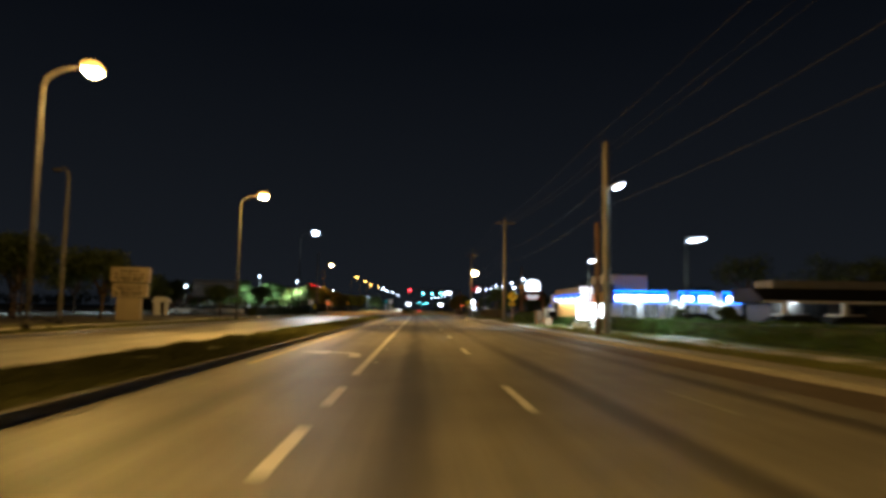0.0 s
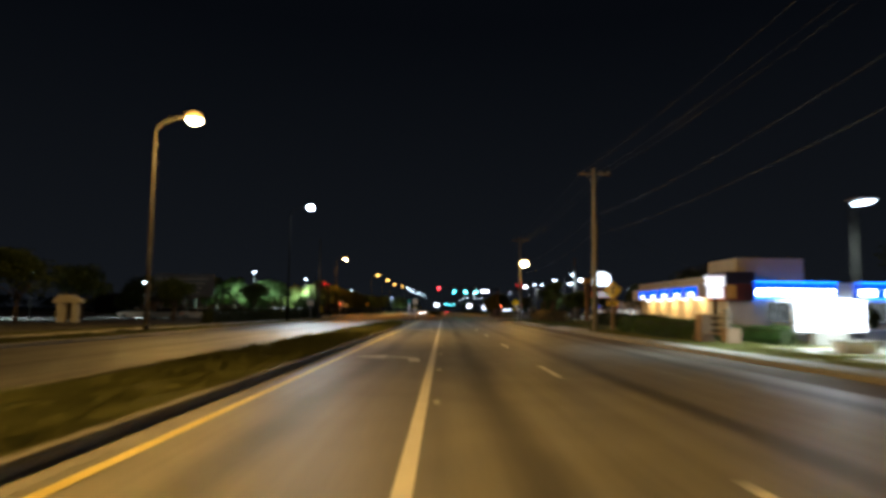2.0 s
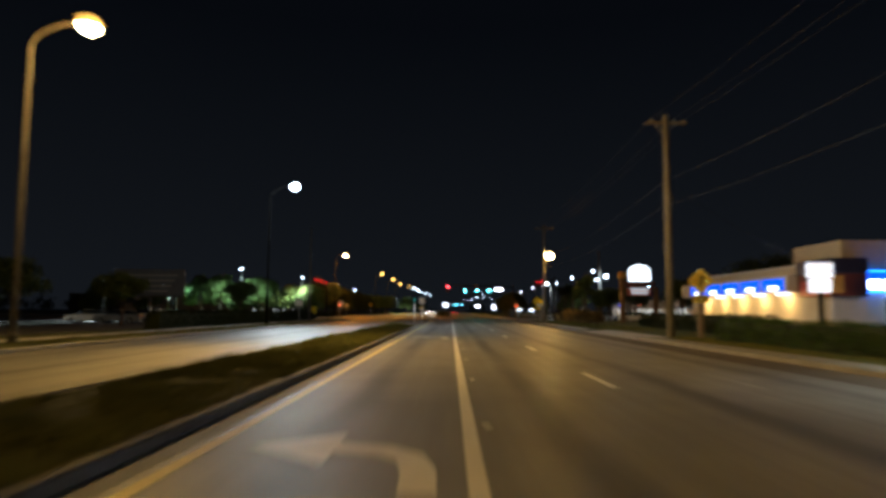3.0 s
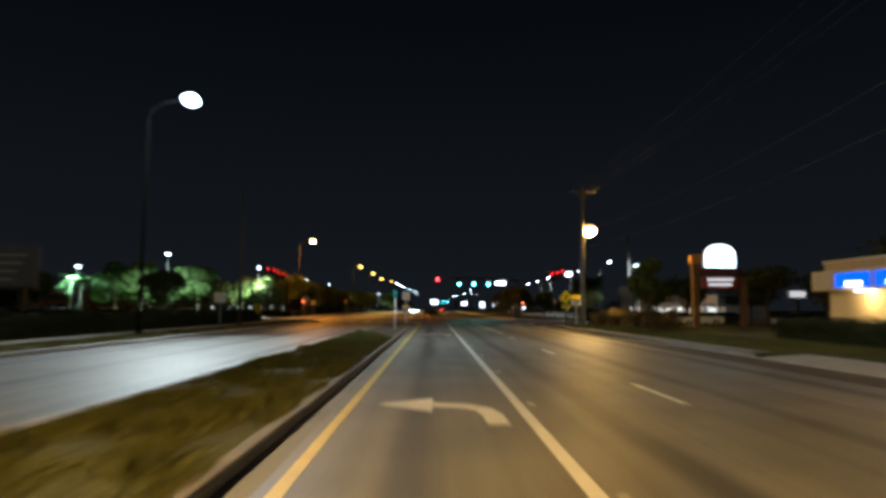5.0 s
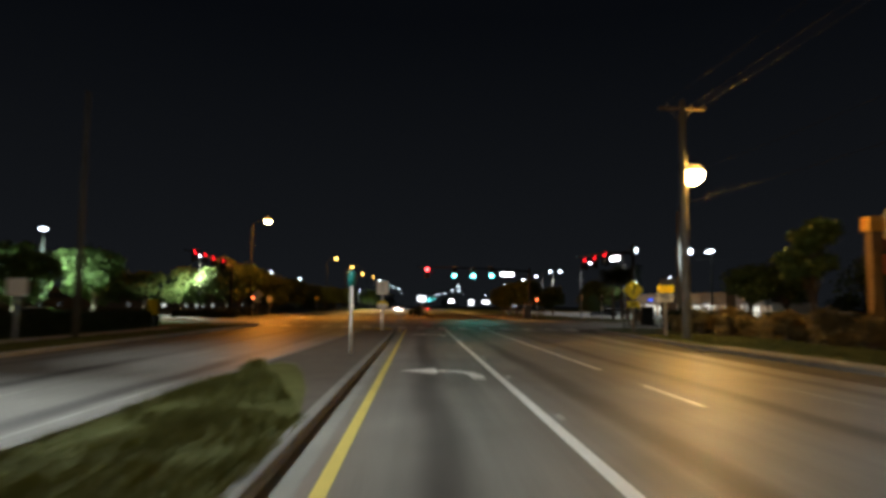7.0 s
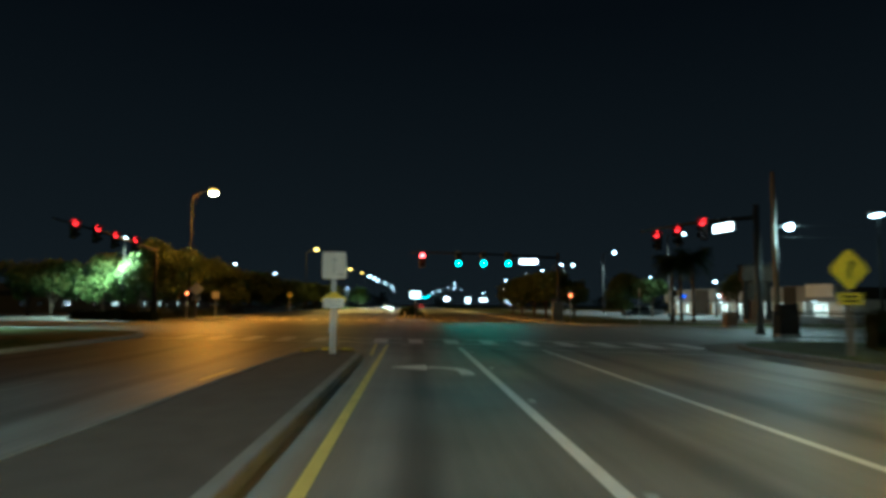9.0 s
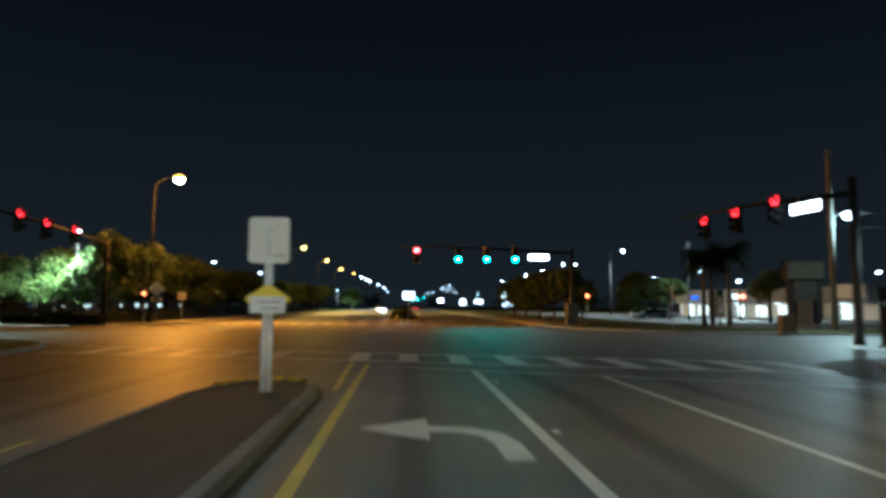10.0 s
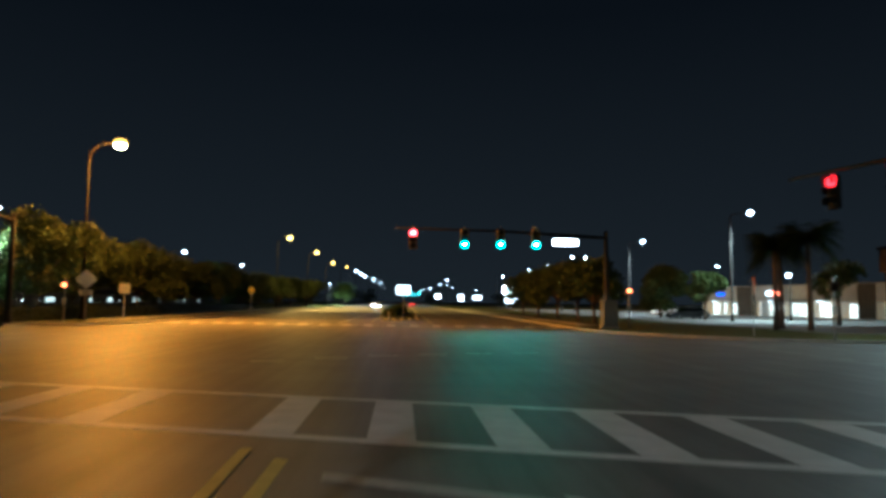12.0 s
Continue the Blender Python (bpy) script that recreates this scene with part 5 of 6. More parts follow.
STREET_TREES = "trees beyond the crossing"
for k, (x, y, h, s) in enumerate(((-33.0, 204.0, 6.6, 3.0), (-33.5, 214.0, 6.8, 3.0), (-33.0, 224.0, 6.4, 3.0), (-33.0, 234.0, 6.4, 3.0), (-28.0, 223.0, 6.0, 2.6), (-27.8, 234.0, 5.8, 2.6), (-28.0, 246.0, 5.9, 2.7), (-28.0, 258.0, 6.0, 2.7), (-28.0, 272.0, 6.0, 2.8), (-27.6, 288.0, 6.2, 2.9), (-27.6, 306.0, 6.4, 3.0), (-27.4, 330.0, 6.8, 3.2), (-33.2, 206.8, 7.4, 2.8), (-37.9, 205.8, 7.0, 2.8), (-43.2, 204.8, 6.5, 2.5), (-47.6, 208.0, 6.3, 2.6), (-29.5, 200.0, 7.4, 3.0), (-30.0, 208.5, 7.2, 3.1), (-29.0, 218.0, 7.4, 3.3), (-30.5, 228.0, 6.6, 3.0), (-29.0, 240.0, 6.2, 3.0),
                                  (-30.0, 252.0, 6.8, 3.2), (-29.0, 265.0, 6.3, 3.0), (-29.0, 279.0, 6.6, 3.1), (-28.5, 296.0, 6.5, 3.2), (-28.5, 318.0, 7.0, 3.4), (-28.0, 345.0, 7.4, 3.6), (-22.4, 394.0, 7.7, 3.0), (-26.5, 430.0, 9.0, 5.0))):
    tree(x, y, h * 1.04, s * 1.22, 20 + k, "bright green tree lit by a white lamp" if h in (7.4, 7.0) and 205 < y < 207 else "leafy roadside tree lit orange by the street lamps", STREET_TREES, leaves=8000 if y < 260 else 4200, size=0.17, trunk_height=0.24, low=0.36)
shrub_rng = random.Random(41)
for k in range(17):
    y = 129.5 + 1.1 * k
    tree(16.6 + shrub_rng.uniform(-0.9, 0.9), y, shrub_rng.uniform(0.9, 1.7), shrub_rng.uniform(0.8, 1.3), 200 + k, "loose dry roadside shrub lit orange by the lamp", "shrubs behind the verge", leaves=1100, trunk_height=0.1, size=0.11, material=DRY_SHRUB, low=0.15)
LOT_TREES = "trees in the parking lot"
for k, (x, y, h, s) in enumerate(((-41.5, 169.5, 7.4, 2.8), (-34.0, 170.0, 7.6, 2.7), (-44.5, 168.0, 7.4, 2.8), (-35.0, 160.0, 6.2, 2.5), (-46.0, 151.0, 6.0, 2.2), (-36.5, 176.0, 6.8, 2.7), (-52.0, 150.0, 6.6, 3.0))):
    tree(x, y, h, s * 1.15, 50 + k, "tree in the parking lot lit pale green by a lamp", LOT_TREES, leaves=6500, low=0.34)
for k, (x, y, h, s) in enumerate(((-27.5, 66.0, 6.4, 3.2), (-33.5, 63.0, 7.4, 3.6), (-38.0, 70.0, 7.8, 3.6), (-44.0, 82.0, 8.2, 4.0), (-36.0, 92.0, 6.4, 3.2), (-47.0, 100.0, 7.2, 3.6), (-40.0, 110.0, 6.0, 3.0), (-30.0, 46.0, 7.0, 3.4), (-29.0, 108.0, 4.6, 2.2))):
    tree(x, y, h, s, 70 + k, "dark tree behind the opposite pavement", "dark trees on the far side", leaves=3200)
for k, (x, y, h, s) in enumerate(((31.4, 230.8, 6.3, 3.3), (14.7, 203.0, 5.4, 2.4), (14.6, 208.0, 5.6, 2.5), (14.8, 217.0, 5.7, 2.7), (14.8, 227.0, 5.8, 2.7), (15.0, 238.0, 5.8, 2.8), (24.0, 232.0, 5.5, 2.6))):
    tree(x, y, h, s, 90 + k, "round dense dark-green tree beside the shop car park" if k == 0 else "dark street tree tinted teal by the signals", "trees along the verge", leaves=9000 if k == 0 else 4200, trunk_height=0.12 if k == 0 else 0.3, low=0.2 if k == 0 else 0.4)
tree(32.4, 220.4, 5.7, 2.0, 120, "small feathery tree on the corner", "trees along the verge", leaves=4500, trunk_height=0.3, low=0.4)
tree(36.4, 203.2, 6.0, 2.2, 121, "small leafy tree in front of the shops", "trees along the verge", leaves=2200, trunk_height=0.5)
for k, (x, y, h, l) in enumerate(((23.9, 191.3, 5.7, 2.3), (25.9, 194.0, 5.9, 2.3), (25.4, 189.8, 6.1, 2.4))):
    palm(x, y, h, 130 + k, "dark sabal palm on the crossing's corner", 120, l * 0.85)
palm(-49.8, 166.8, 5.2, 142, "palm lit white by a lot lamp", 24, 1.8, "palms in the parking lot")
palm(-47.6, 165.0, 5.0, 140, "palm lit by a white lamp in the parking lot", 18, 2.0, "palms in the parking lot")
palm(-34.5, 141.0, 4.0, 141, "slim palm in the parking lot", 16, 1.6, "palms in the parking lot")
for k, (x, y, h, s) in enumerate(((22.4, 151.2, 4.6, 1.8), (24.8, 156.2, 5.4, 2.3), (36.0, 128.0, 7.5, 4.0), (43.0, 134.0, 8.5, 4.5), (33.0, 146.0, 6.0, 3.0), (38.0, 126.0, 8.0, 4.0), (30.0, 160.0, 5.5, 3.0), (37.0, 158.0, 6.0, 3.2), (45.0, 156.0, 6.0, 3.4), (54.0, 152.0, 6.5, 3.6), (63.0, 147.0, 7.0, 3.8), (52.0, 105.0, 10.0, 5.0), (60.0, 96.0, 9.5, 5.0), (56.0, 84.0, 8.0, 4.0))):
    tree(x, y, h, s, 150 + k, "dark tree behind the restaurant", "dark trees behind the restaurant", leaves=2600)

tree(16.6, 133.8, 6.3, 1.5, 170, "small tree lit dull orange behind the verge", "trees along the verge", leaves=2600)
tree(43.9, 93.5, 2.3, 1.5, 171, "low dark bush before the restaurant", "bushes by the restaurant", leaves=2600, trunk_height=0.1, low=0.15)
tree(37.3, 94.0, 1.8, 1.1, 172, "low dark bush before the restaurant", "bushes by the restaurant", leaves=2000, trunk_height=0.1, low=0.15)

# ---- parking lots ----
structure(flat("lot_east", [[(19.5, 10), (75, 10), (75, 118), (19.5, 118)]], 0.137, LOT), "dark asphalt car park of the restaurant", "car park")
for y0, y1 in ((36.0, 41.0), (58.5, 62.0)):
    structure(flat("driveway", [[(13.4, y0 - 0.8), (19.5, y0), (19.5, y1), (13.4, y1 + 0.8)]], 0.168, GUTTER), "pale concrete driveway apron across the verge", "driveway")
    for y, dy in ((y0, -0.35), (y1, 0.35)):
        structure(flat("driveway_edge", [[(13.6, y + 1.6 * dy), (16.0, y + dy * 0.6), (16.0, y + dy * 1.0), (13.6, y + 2.0 * dy)]], 0.175, WORN_YELLOW), "worn yellow paint along the driveway edge", "kerb paint")
structure(flat("lot_west", [[(-23, 30), (-80, 30), (-80, 158), (-23, 158)]], 0.137, LOT), "dark asphalt parking lot behind the hedge", "car park")
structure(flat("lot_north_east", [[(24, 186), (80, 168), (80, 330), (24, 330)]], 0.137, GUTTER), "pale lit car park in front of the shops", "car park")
structure(flat("lot_north_west", [[(-31.5, 196), (-90, 206), (-90, 340), (-31.5, 340)]], 0.137, LOT), "parking lot behind the roadside trees", "car park")

fence = thing("railing", 14.1, 155.0, 0.13, "dark metal picket fence on the grassy corner", "fence", turn=-9)
for k in range(66):
    boxed("picket", BLACK, fence, 0.16 * k - 0.025, 0.16 * k + 0.025, -0.02, 0.02, 0.0, 1.4)
for z in (0.2, 1.25):
    boxed("rail", BLACK, fence, -0.1, 10.6, -0.045, -0.021, z, z + 0.05)

def pierced_wall(name, material, parent, along, u0, u1, w0, w1, z0, z1, openings):
    """A thick wall along x or y, in one skin, with openings (from, to, sill, head) that go right through it."""
    bm = bmesh.new()
    us = sorted({u0, u1} | {u for o in openings for u in o[:2]})
    zs = sorted({z0, z1} | {z for o in openings for z in o[2:]})
    corners = {}

    def corner(i, w, j):
        if (i, w, j) not in corners:
            corners[i, w, j] = bm.verts.new((us[i], w, zs[j]) if along == "x" else (w, us[i], zs[j]))
        return corners[i, w, j]

    def solid(i, j):
        if not (0 <= i < len(us) - 1 and 0 <= j < len(zs) - 1):
            return False
        u, z = (us[i] + us[i + 1]) / 2, (zs[j] + zs[j + 1]) / 2
        return not any(o[0] < u < o[1] and o[2] < z < o[3] for o in openings)
    for i in range(len(us) - 1):
        for j in range(len(zs) - 1):
            if not solid(i, j):
                continue
            for w in (w0, w1):
                bm.faces.new([corner(i, w, j), corner(i + 1, w, j), corner(i + 1, w, j + 1), corner(i, w, j + 1)])
            for di, dj, p, q in ((-1, 0, (i, j), (i, j + 1)), (1, 0, (i + 1, j), (i + 1, j + 1)), (0, -1, (i, j), (i + 1, j)), (0, 1, (i, j + 1), (i + 1, j + 1))):
                if not solid(i + di, j + dj):
                    bm.faces.new([corner(p[0], w0, p[1]), corner(q[0], w0, q[1]), corner(q[0], w1, q[1]), corner(p[0], w1, p[1])])
    return part(name, bm, material, parent)


# ---- restaurant ----
rest = thing("restaurant", 0, 0, 0.13, "low fast-food restaurant with blue light bands and a lit white sign", "building")
X0, X1, Y0, Y1, H = 26.6, 47.3, 97.0, 124.2, 4.3
pierced_wall("front_wall", STUCCO_WHITE, rest, "x", X0, X1, Y0, Y0 + 0.3, 0, H, [(X0 + 3.6 + 3.0 * k, X0 + 5.7 + 3.0 * k, 0.7, 2.5) for k in range(5)])
pierced_wall("side_wall", STUCCO, rest, "y", Y0 + 0.31, Y1, X0, X0 + 0.3, 0, H, [])
boxed("rear_wall", STUCCO, rest, X0 + 0.31, X1, Y1 - 0.3, Y1, 0, H)
boxed("far_wall", STUCCO, rest, X1 - 0.3, X1, Y0 + 0.31, Y1 - 0.31, 0, H)
boxed("roof", ROOF_DARK, rest, X0 + 0.2, X1 - 0.2, Y0 + 0.2, Y1 - 0.2, H - 0.35, H - 0.1)
bm = bmesh.new()
box(bm, 27.7, 34.0, 97.6, 104.3, H, 6.62, bevel=0.05)
part("roof_screen", bm, STUCCO, rest, "plain beige box screening the roof plant")
boxed("parapet", STUCCO, rest, X0 - 0.25, X0 + 0.3, Y0 + 4.15, Y1 + 0.1, H + 0.01, H + 0.62, bevel=0.03, label="beige parapet above the light band")
boxed("parapet_cap", STUCCO_WHITE, rest, X0 - 0.34, X0 + 0.42, Y0 + 4.15, Y1 + 0.2, H + 0.63, H + 0.75, bevel=0.02)
bm = bmesh.new()
prism(bm, [(X0 - 0.35, 2.55), (X0 + 2.2, 2.55), (X0 + 2.2, 4.15), (X0 - 0.35, 4.15)], "y", Y0 - 0.5, Y0 + 4.0)
part("entry_tower", bm, MAROON, rest, "maroon entrance tower at the corner")
boxed("tower_top", NAVY, rest, X0 - 0.42, X0 + 2.26, Y0 - 0.57, Y0 + 4.06, 4.16, 5.25, bevel=0.06, label="dark navy top of the entrance tower")
boxed("tower_band", TILE_RED, rest, X0 - 0.37, X0 - 0.352, Y0 - 0.3, Y0 + 3.6, 2.6, 3.7)
boxed("tower_panel", STUCCO_ORANGE, rest, X0 - 0.30, X0 + 0.55, Y0 - 0.52, Y0 - 0.502, 2.75, 4.0, label="ochre panel on the tower")
for a, b in ((28.5, 36.6), (38.1, 43.2), (44.4, 47.3)):
    boxed("blue_band", BLUE_FACE, rest, a, b, Y0 - 0.28, Y0 - 0.01, 2.92, 4.28, bevel=0.03)
    for z in (4.33, 2.87):
        bm = bmesh.new()
        tube(bm, [(a, Y0 - 0.30, z), (b, Y0 - 0.30, z)], 0.05, 8)
        part("light_tube", bm, BLUE_GLOW, rest, "glowing blue light tube")
for a, b in ((29.0, 30.7), (30.8, 32.6), (32.7, 34.5), (34.6, 36.3), (38.6, 40.1), (41.0, 43.0), (45.0, 46.5)):
    boxed("lettering", SIGN_GLOW, rest, a, b, Y0 - 0.40, Y0 - 0.29, 3.06, 3.70, bevel=0.03)
for k in range(5):
    w0 = X0 + 3.6 + 3.0 * k
    win = boxed("window", SHOP_DIM, rest, w0, w0 + 2.1, Y0 + 0.14, Y0 + 0.17, 0.7, 2.5)
    boxed("window_frame", STEEL, win, w0 + 1.02, w0 + 1.08, Y0 + 0.09, Y0 + 0.139, 0.7, 2.5)
    boxed("sill", CONCRETE, win, w0 - 0.08, w0 + 2.18, Y0 - 0.1, Y0 - 0.005, 0.6, 0.69)
boxed("light_fascia", STUCCO_WHITE, rest, X0 - 1.05, X0 - 0.01, Y0 + 4.15, Y1 + 0.35, 2.95, H, bevel=0.04, label="projecting fascia carrying blue and white light panels")
boxed("fascia_end", BLUE_FACE, rest, X0 - 0.95, X0 - 0.1, Y1 + 0.351, Y1 + 0.39, 3.05, 4.0)
for k in range(5):
    y0 = Y0 + 5.0 + 4.1 * k
    panel_blue = boxed("blue_panel", BLUE_FACE, rest, X0 - 1.09, X0 - 1.051, y0 - 0.3, y0 + 3.3, 3.10, 4.05, label="blue glowing panel of the fascia")
    boxed("white_scallop", SIGN_SOFT, panel_blue, X0 - 1.12, X0 - 1.091, y0 + 0.5, y0 + 2.2, 3.14, 3.50, bevel=0.01)
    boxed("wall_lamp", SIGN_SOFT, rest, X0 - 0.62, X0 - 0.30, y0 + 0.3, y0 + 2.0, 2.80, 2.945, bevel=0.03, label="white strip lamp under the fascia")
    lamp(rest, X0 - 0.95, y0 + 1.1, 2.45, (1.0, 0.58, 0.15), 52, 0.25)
# unseen fixtures, added to carry the lights that brighten the front wall
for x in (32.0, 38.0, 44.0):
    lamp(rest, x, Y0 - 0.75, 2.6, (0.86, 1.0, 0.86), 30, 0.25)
    boxed("added_soffit_lamp", SIGN_SOFT, rest, x - 0.3, x + 0.3, Y0 - 0.9, Y0 - 0.6, 2.72, 2.80, bevel=0.02)
    boxed("added_bracket", DARK_STEEL, rest, x - 0.05, x + 0.05, Y0 - 0.7, Y0 - 0.01, 2.81, 2.87)
lamp(rest, 32.5, Y0 - 1.1, 3.3, (0.05, 0.2, 1.0), 14, 0.3)
lamp(rest, 40.5, Y0 - 1.1, 3.3, (0.05, 0.2, 1.0), 14, 0.3)

menu = thing("drive_in_sign", 24.4, 94.5, 0.13, "lit white double panel sign on a post before the restaurant", "illuminated sign")
boxed("post", DARK_STEEL, menu, -0.14, 0.14, -0.1, 0.1, 0, 2.8)
boxed("upper_panel", SIGN_PALE, menu, -0.85, 0.85, -0.15, 0.15, 3.75, 4.75, bevel=0.12)
boxed("lower_panel", SIGN_PALE, menu, -0.7, 0.7, -0.15, 0.15, 2.75, 3.68, bevel=0.06)
for k in range(2):
    boxed("lettering", TILE_RED, menu, -0.7, 0.7, -0.17, -0.155, 4.12 + 0.5 * k, 4.18 + 0.5 * k)

# ---- dark building by the first pole ----
bank = thing("low_building", 0, 0, 0.13, "low dark building with white columns and a deep roof", "building")
# walls and roof coloured near black for how little light reaches them
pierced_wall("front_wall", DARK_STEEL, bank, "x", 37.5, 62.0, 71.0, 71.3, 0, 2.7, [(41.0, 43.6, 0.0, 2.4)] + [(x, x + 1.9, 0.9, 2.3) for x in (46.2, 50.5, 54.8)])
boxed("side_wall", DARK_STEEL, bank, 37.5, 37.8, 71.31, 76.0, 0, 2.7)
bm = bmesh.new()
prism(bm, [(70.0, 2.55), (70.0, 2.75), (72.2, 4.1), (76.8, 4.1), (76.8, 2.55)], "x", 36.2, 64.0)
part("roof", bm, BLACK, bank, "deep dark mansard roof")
boxed("eave", SIGN_WHITE, bank, 36.15, 64.0, 69.9, 69.98, 2.55, 2.75)
boxed("parapet", GUTTER, bank, 38.5, 64.0, 72.3, 76.2, 4.11, 4.95, bevel=0.04)
d = boxed("door", GLASS_DARK, bank, 41.0, 43.6, 71.13, 71.17, 0.0, 2.4)
boxed("door_frame", DARK_STEEL, d, 42.25, 42.35, 71.08, 71.129, 0.0, 2.4)
for x in (46.2, 50.5, 54.8):
    w = boxed("window", GLASS_DARK, bank, x, x + 1.9, 71.13, 71.17, 0.9, 2.3)
    boxed("sill", CONCRETE, w, x - 0.1, x + 2.0, 70.88, 70.996, 0.8, 0.89)
for x in (38.6, 44.8, 51.0):
    boxed("column", STUCCO_WHITE, bank, x - 0.25, x + 0.25, 70.1, 70.5, 0, 2.54, bevel=0.03)
# fixture made up for the light added under the eave
boxed("added_soffit_lamp", SIGN_SOFT, bank, 39.3, 39.9, 70.2, 70.6, 2.47, 2.545, bevel=0.02)
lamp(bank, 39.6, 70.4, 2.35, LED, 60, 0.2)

# ---- shops beyond the crossing ----
shops = thing("shop_row", 52.0, 262.0, 0.13, "low grey row of shops with lit windows and small signs", "building", turn=math.degrees(math.atan2(-33, 8)))
L = 41.5
FRONTS = ((1.7, 5.1), (6.1, 8.5), (14.5, 17.1), (18.9, 21.7), (23.9, 25.8), (28.7, 31.0), (35.6, 38.3))
pierced_wall("front_wall", STUCCO_WHITE, shops, "x", 0, L, 0.0, 0.3, 0, 2.6, [(a, b, 0.08, 1.98) for a, b in FRONTS])
boxed("rear_wall", STUCCO_WHITE, shops, 0, L, 9.7, 10.0, 0, 2.6)
for a in (0.0, L - 0.3):
    boxed("end_wall", STUCCO_WHITE, shops, a, a + 0.3, 0.31, 9.69, 0, 2.6)
boxed("fascia", FASCIA_GREY, shops, -0.3, L, -1.8, -0.01, 2.3, 4.7, bevel=0.05)
boxed("soffit_roof", ROOF_DARK, shops, 0, L - 0.02, 0.0, 10.0, 2.61, 4.5)
# dark colour on the brown bays stands in for missing light
for a, b in ((9.6, 13.4), (31.6, 34.2)):
    boxed("brick_bay", ROOF_DARK, shops, a, b, -1.86, -1.81, 0, 4.6, label="bay between the shopfronts, coloured dark to look unlit")
for a, b in FRONTS:
    w = boxed("window", SHOP_GLASS, shops, a, b, 0.14, 0.17, 0.08, 1.98)
    for k in range(1, 3):
        m = a + (b - a) * k / 3
        boxed("mullion", DARK_STEEL, w, m - 0.05, m + 0.05, 0.09, 0.139, 0.08, 1.98)
    boxed("transom", DARK_STEEL, w, a, b, 0.04, 0.089, 0.62, 0.68)
    boxed("column", STUCCO_WHITE, shops, a - 0.75, a - 0.3, -1.6, -1.15, 0, 2.29, bevel=0.03)
for a, w, z0, z1, m in ((4.9, 1.9, 3.2, 3.6, BLUE_FACE), (16.0, 0.9, 3.2, 3.75, SIGN_ARCH), (17.0, 1.7, 3.2, 3.7, RED_SIGN_GLOW), (20.3, 3.6, 2.6, 4.5, CONCRETE), (36.2, 5.0, 3.0, 4.9, STUCCO_WHITE)):
    boxed("shop_sign", m, shops, a, a + w, -2.0, -1.88, z0, z1, bevel=0.03)
# unseen soffit lights, added to brighten the shopfronts
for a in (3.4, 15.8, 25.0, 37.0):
    boxed("added_soffit_lamp", SIGN_SOFT, shops, a - 0.4, a + 0.4, -1.35, -1.05, 2.22, 2.295, bevel=0.02)
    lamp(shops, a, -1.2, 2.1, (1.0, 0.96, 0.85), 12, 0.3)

# ---- across the avenue: signs, billboard, far shop row ----
sign_l = thing("stacked_sign", -23.2, 61.8, 0.13, "cream two-panel sign on a thick block with unreadable lettering", "sign", turn=6)
boxed("pedestal", STUCCO, sign_l, -0.85, 0.85, -0.35, 0.35, 0, 1.85, bevel=0.03)
boxed("middle_panel", STUCCO, sign_l, -1.25, 1.25, -0.25, 0.25, 1.9, 3.0, bevel=0.04)
boxed("upper_panel", STUCCO, sign_l, -1.4, 1.4, -0.25, 0.25, 3.1, 4.35, bevel=0.04)
for k, (z, w) in enumerate(((2.02, 1.0), (2.22, 1.05), (2.48, 0.8), (2.68, 0.95), (3.22, 0.9), (3.42, 1.1), (3.70, 1.15), (3.98, 0.7))):
    for j in range(5):
        u = -w + 2 * w * j / 5
        boxed("lettering", BRICK_BROWN if k in (3, 6) else ROOF_DARK, sign_l, u, u + 2 * w / 5 * (0.55 + 0.1 * ((k + 2 * j) % 4)), -0.272, -0.251, z, z + 0.11)
gate = thing("gate_sign", -32.6, 94.0, 0.13, "small white roofed monument sign with a dark opening", "monument sign", turn=8)
boxed("pier", STUCCO_WHITE, gate, -0.75, -0.1, -0.3, 0.3, 0, 1.6, bevel=0.02)
boxed("pier", STUCCO_WHITE, gate, 0.35, 0.75, -0.3, 0.3, 0, 1.6, bevel=0.02)
boxed("panel", ROOF_DARK, gate, -0.09, 0.34, -0.1, 0.1, 0.3, 1.6)
bm = bmesh.new()
prism(bm, [(-1.05, 1.61), (1.05, 1.61), (0.9, 1.95), (0.3, 2.25), (-0.6, 2.25)], "y", -0.45, 0.45)
part("coping", bm, STUCCO_WHITE, gate)

sign_l.scale = (1.13, 1.13, 1.04)
gate.scale = (1.15, 1.15, 1.08)

billboard = thing("billboard", -35.7, 128.0, 0.13, "wide blue-grey billboard seen dimly above the lot", "billboard", turn=4)
for x in (-3.0, 0.0, 3.0):
    boxed("post", DARK_STEEL, billboard, x - 0.12, x + 0.12, 0.1, 0.34, 0, 6.0)
boxed("panel", BILLBOARD_BLUE, billboard, -4.1, 4.1, -0.1, 0.09, 3.0, 6.1, bevel=0.03)
for k in range(4):
    boxed("lettering", FASCIA_GREY, billboard, -3.6, 2.2 + 0.35 * k, -0.13, -0.101, 3.45 + 0.62 * k, 3.62 + 0.62 * k)
boxed("catwalk", DARK_STEEL, billboard, -4.1, 4.1, -0.7, -0.11, 2.8, 2.9)

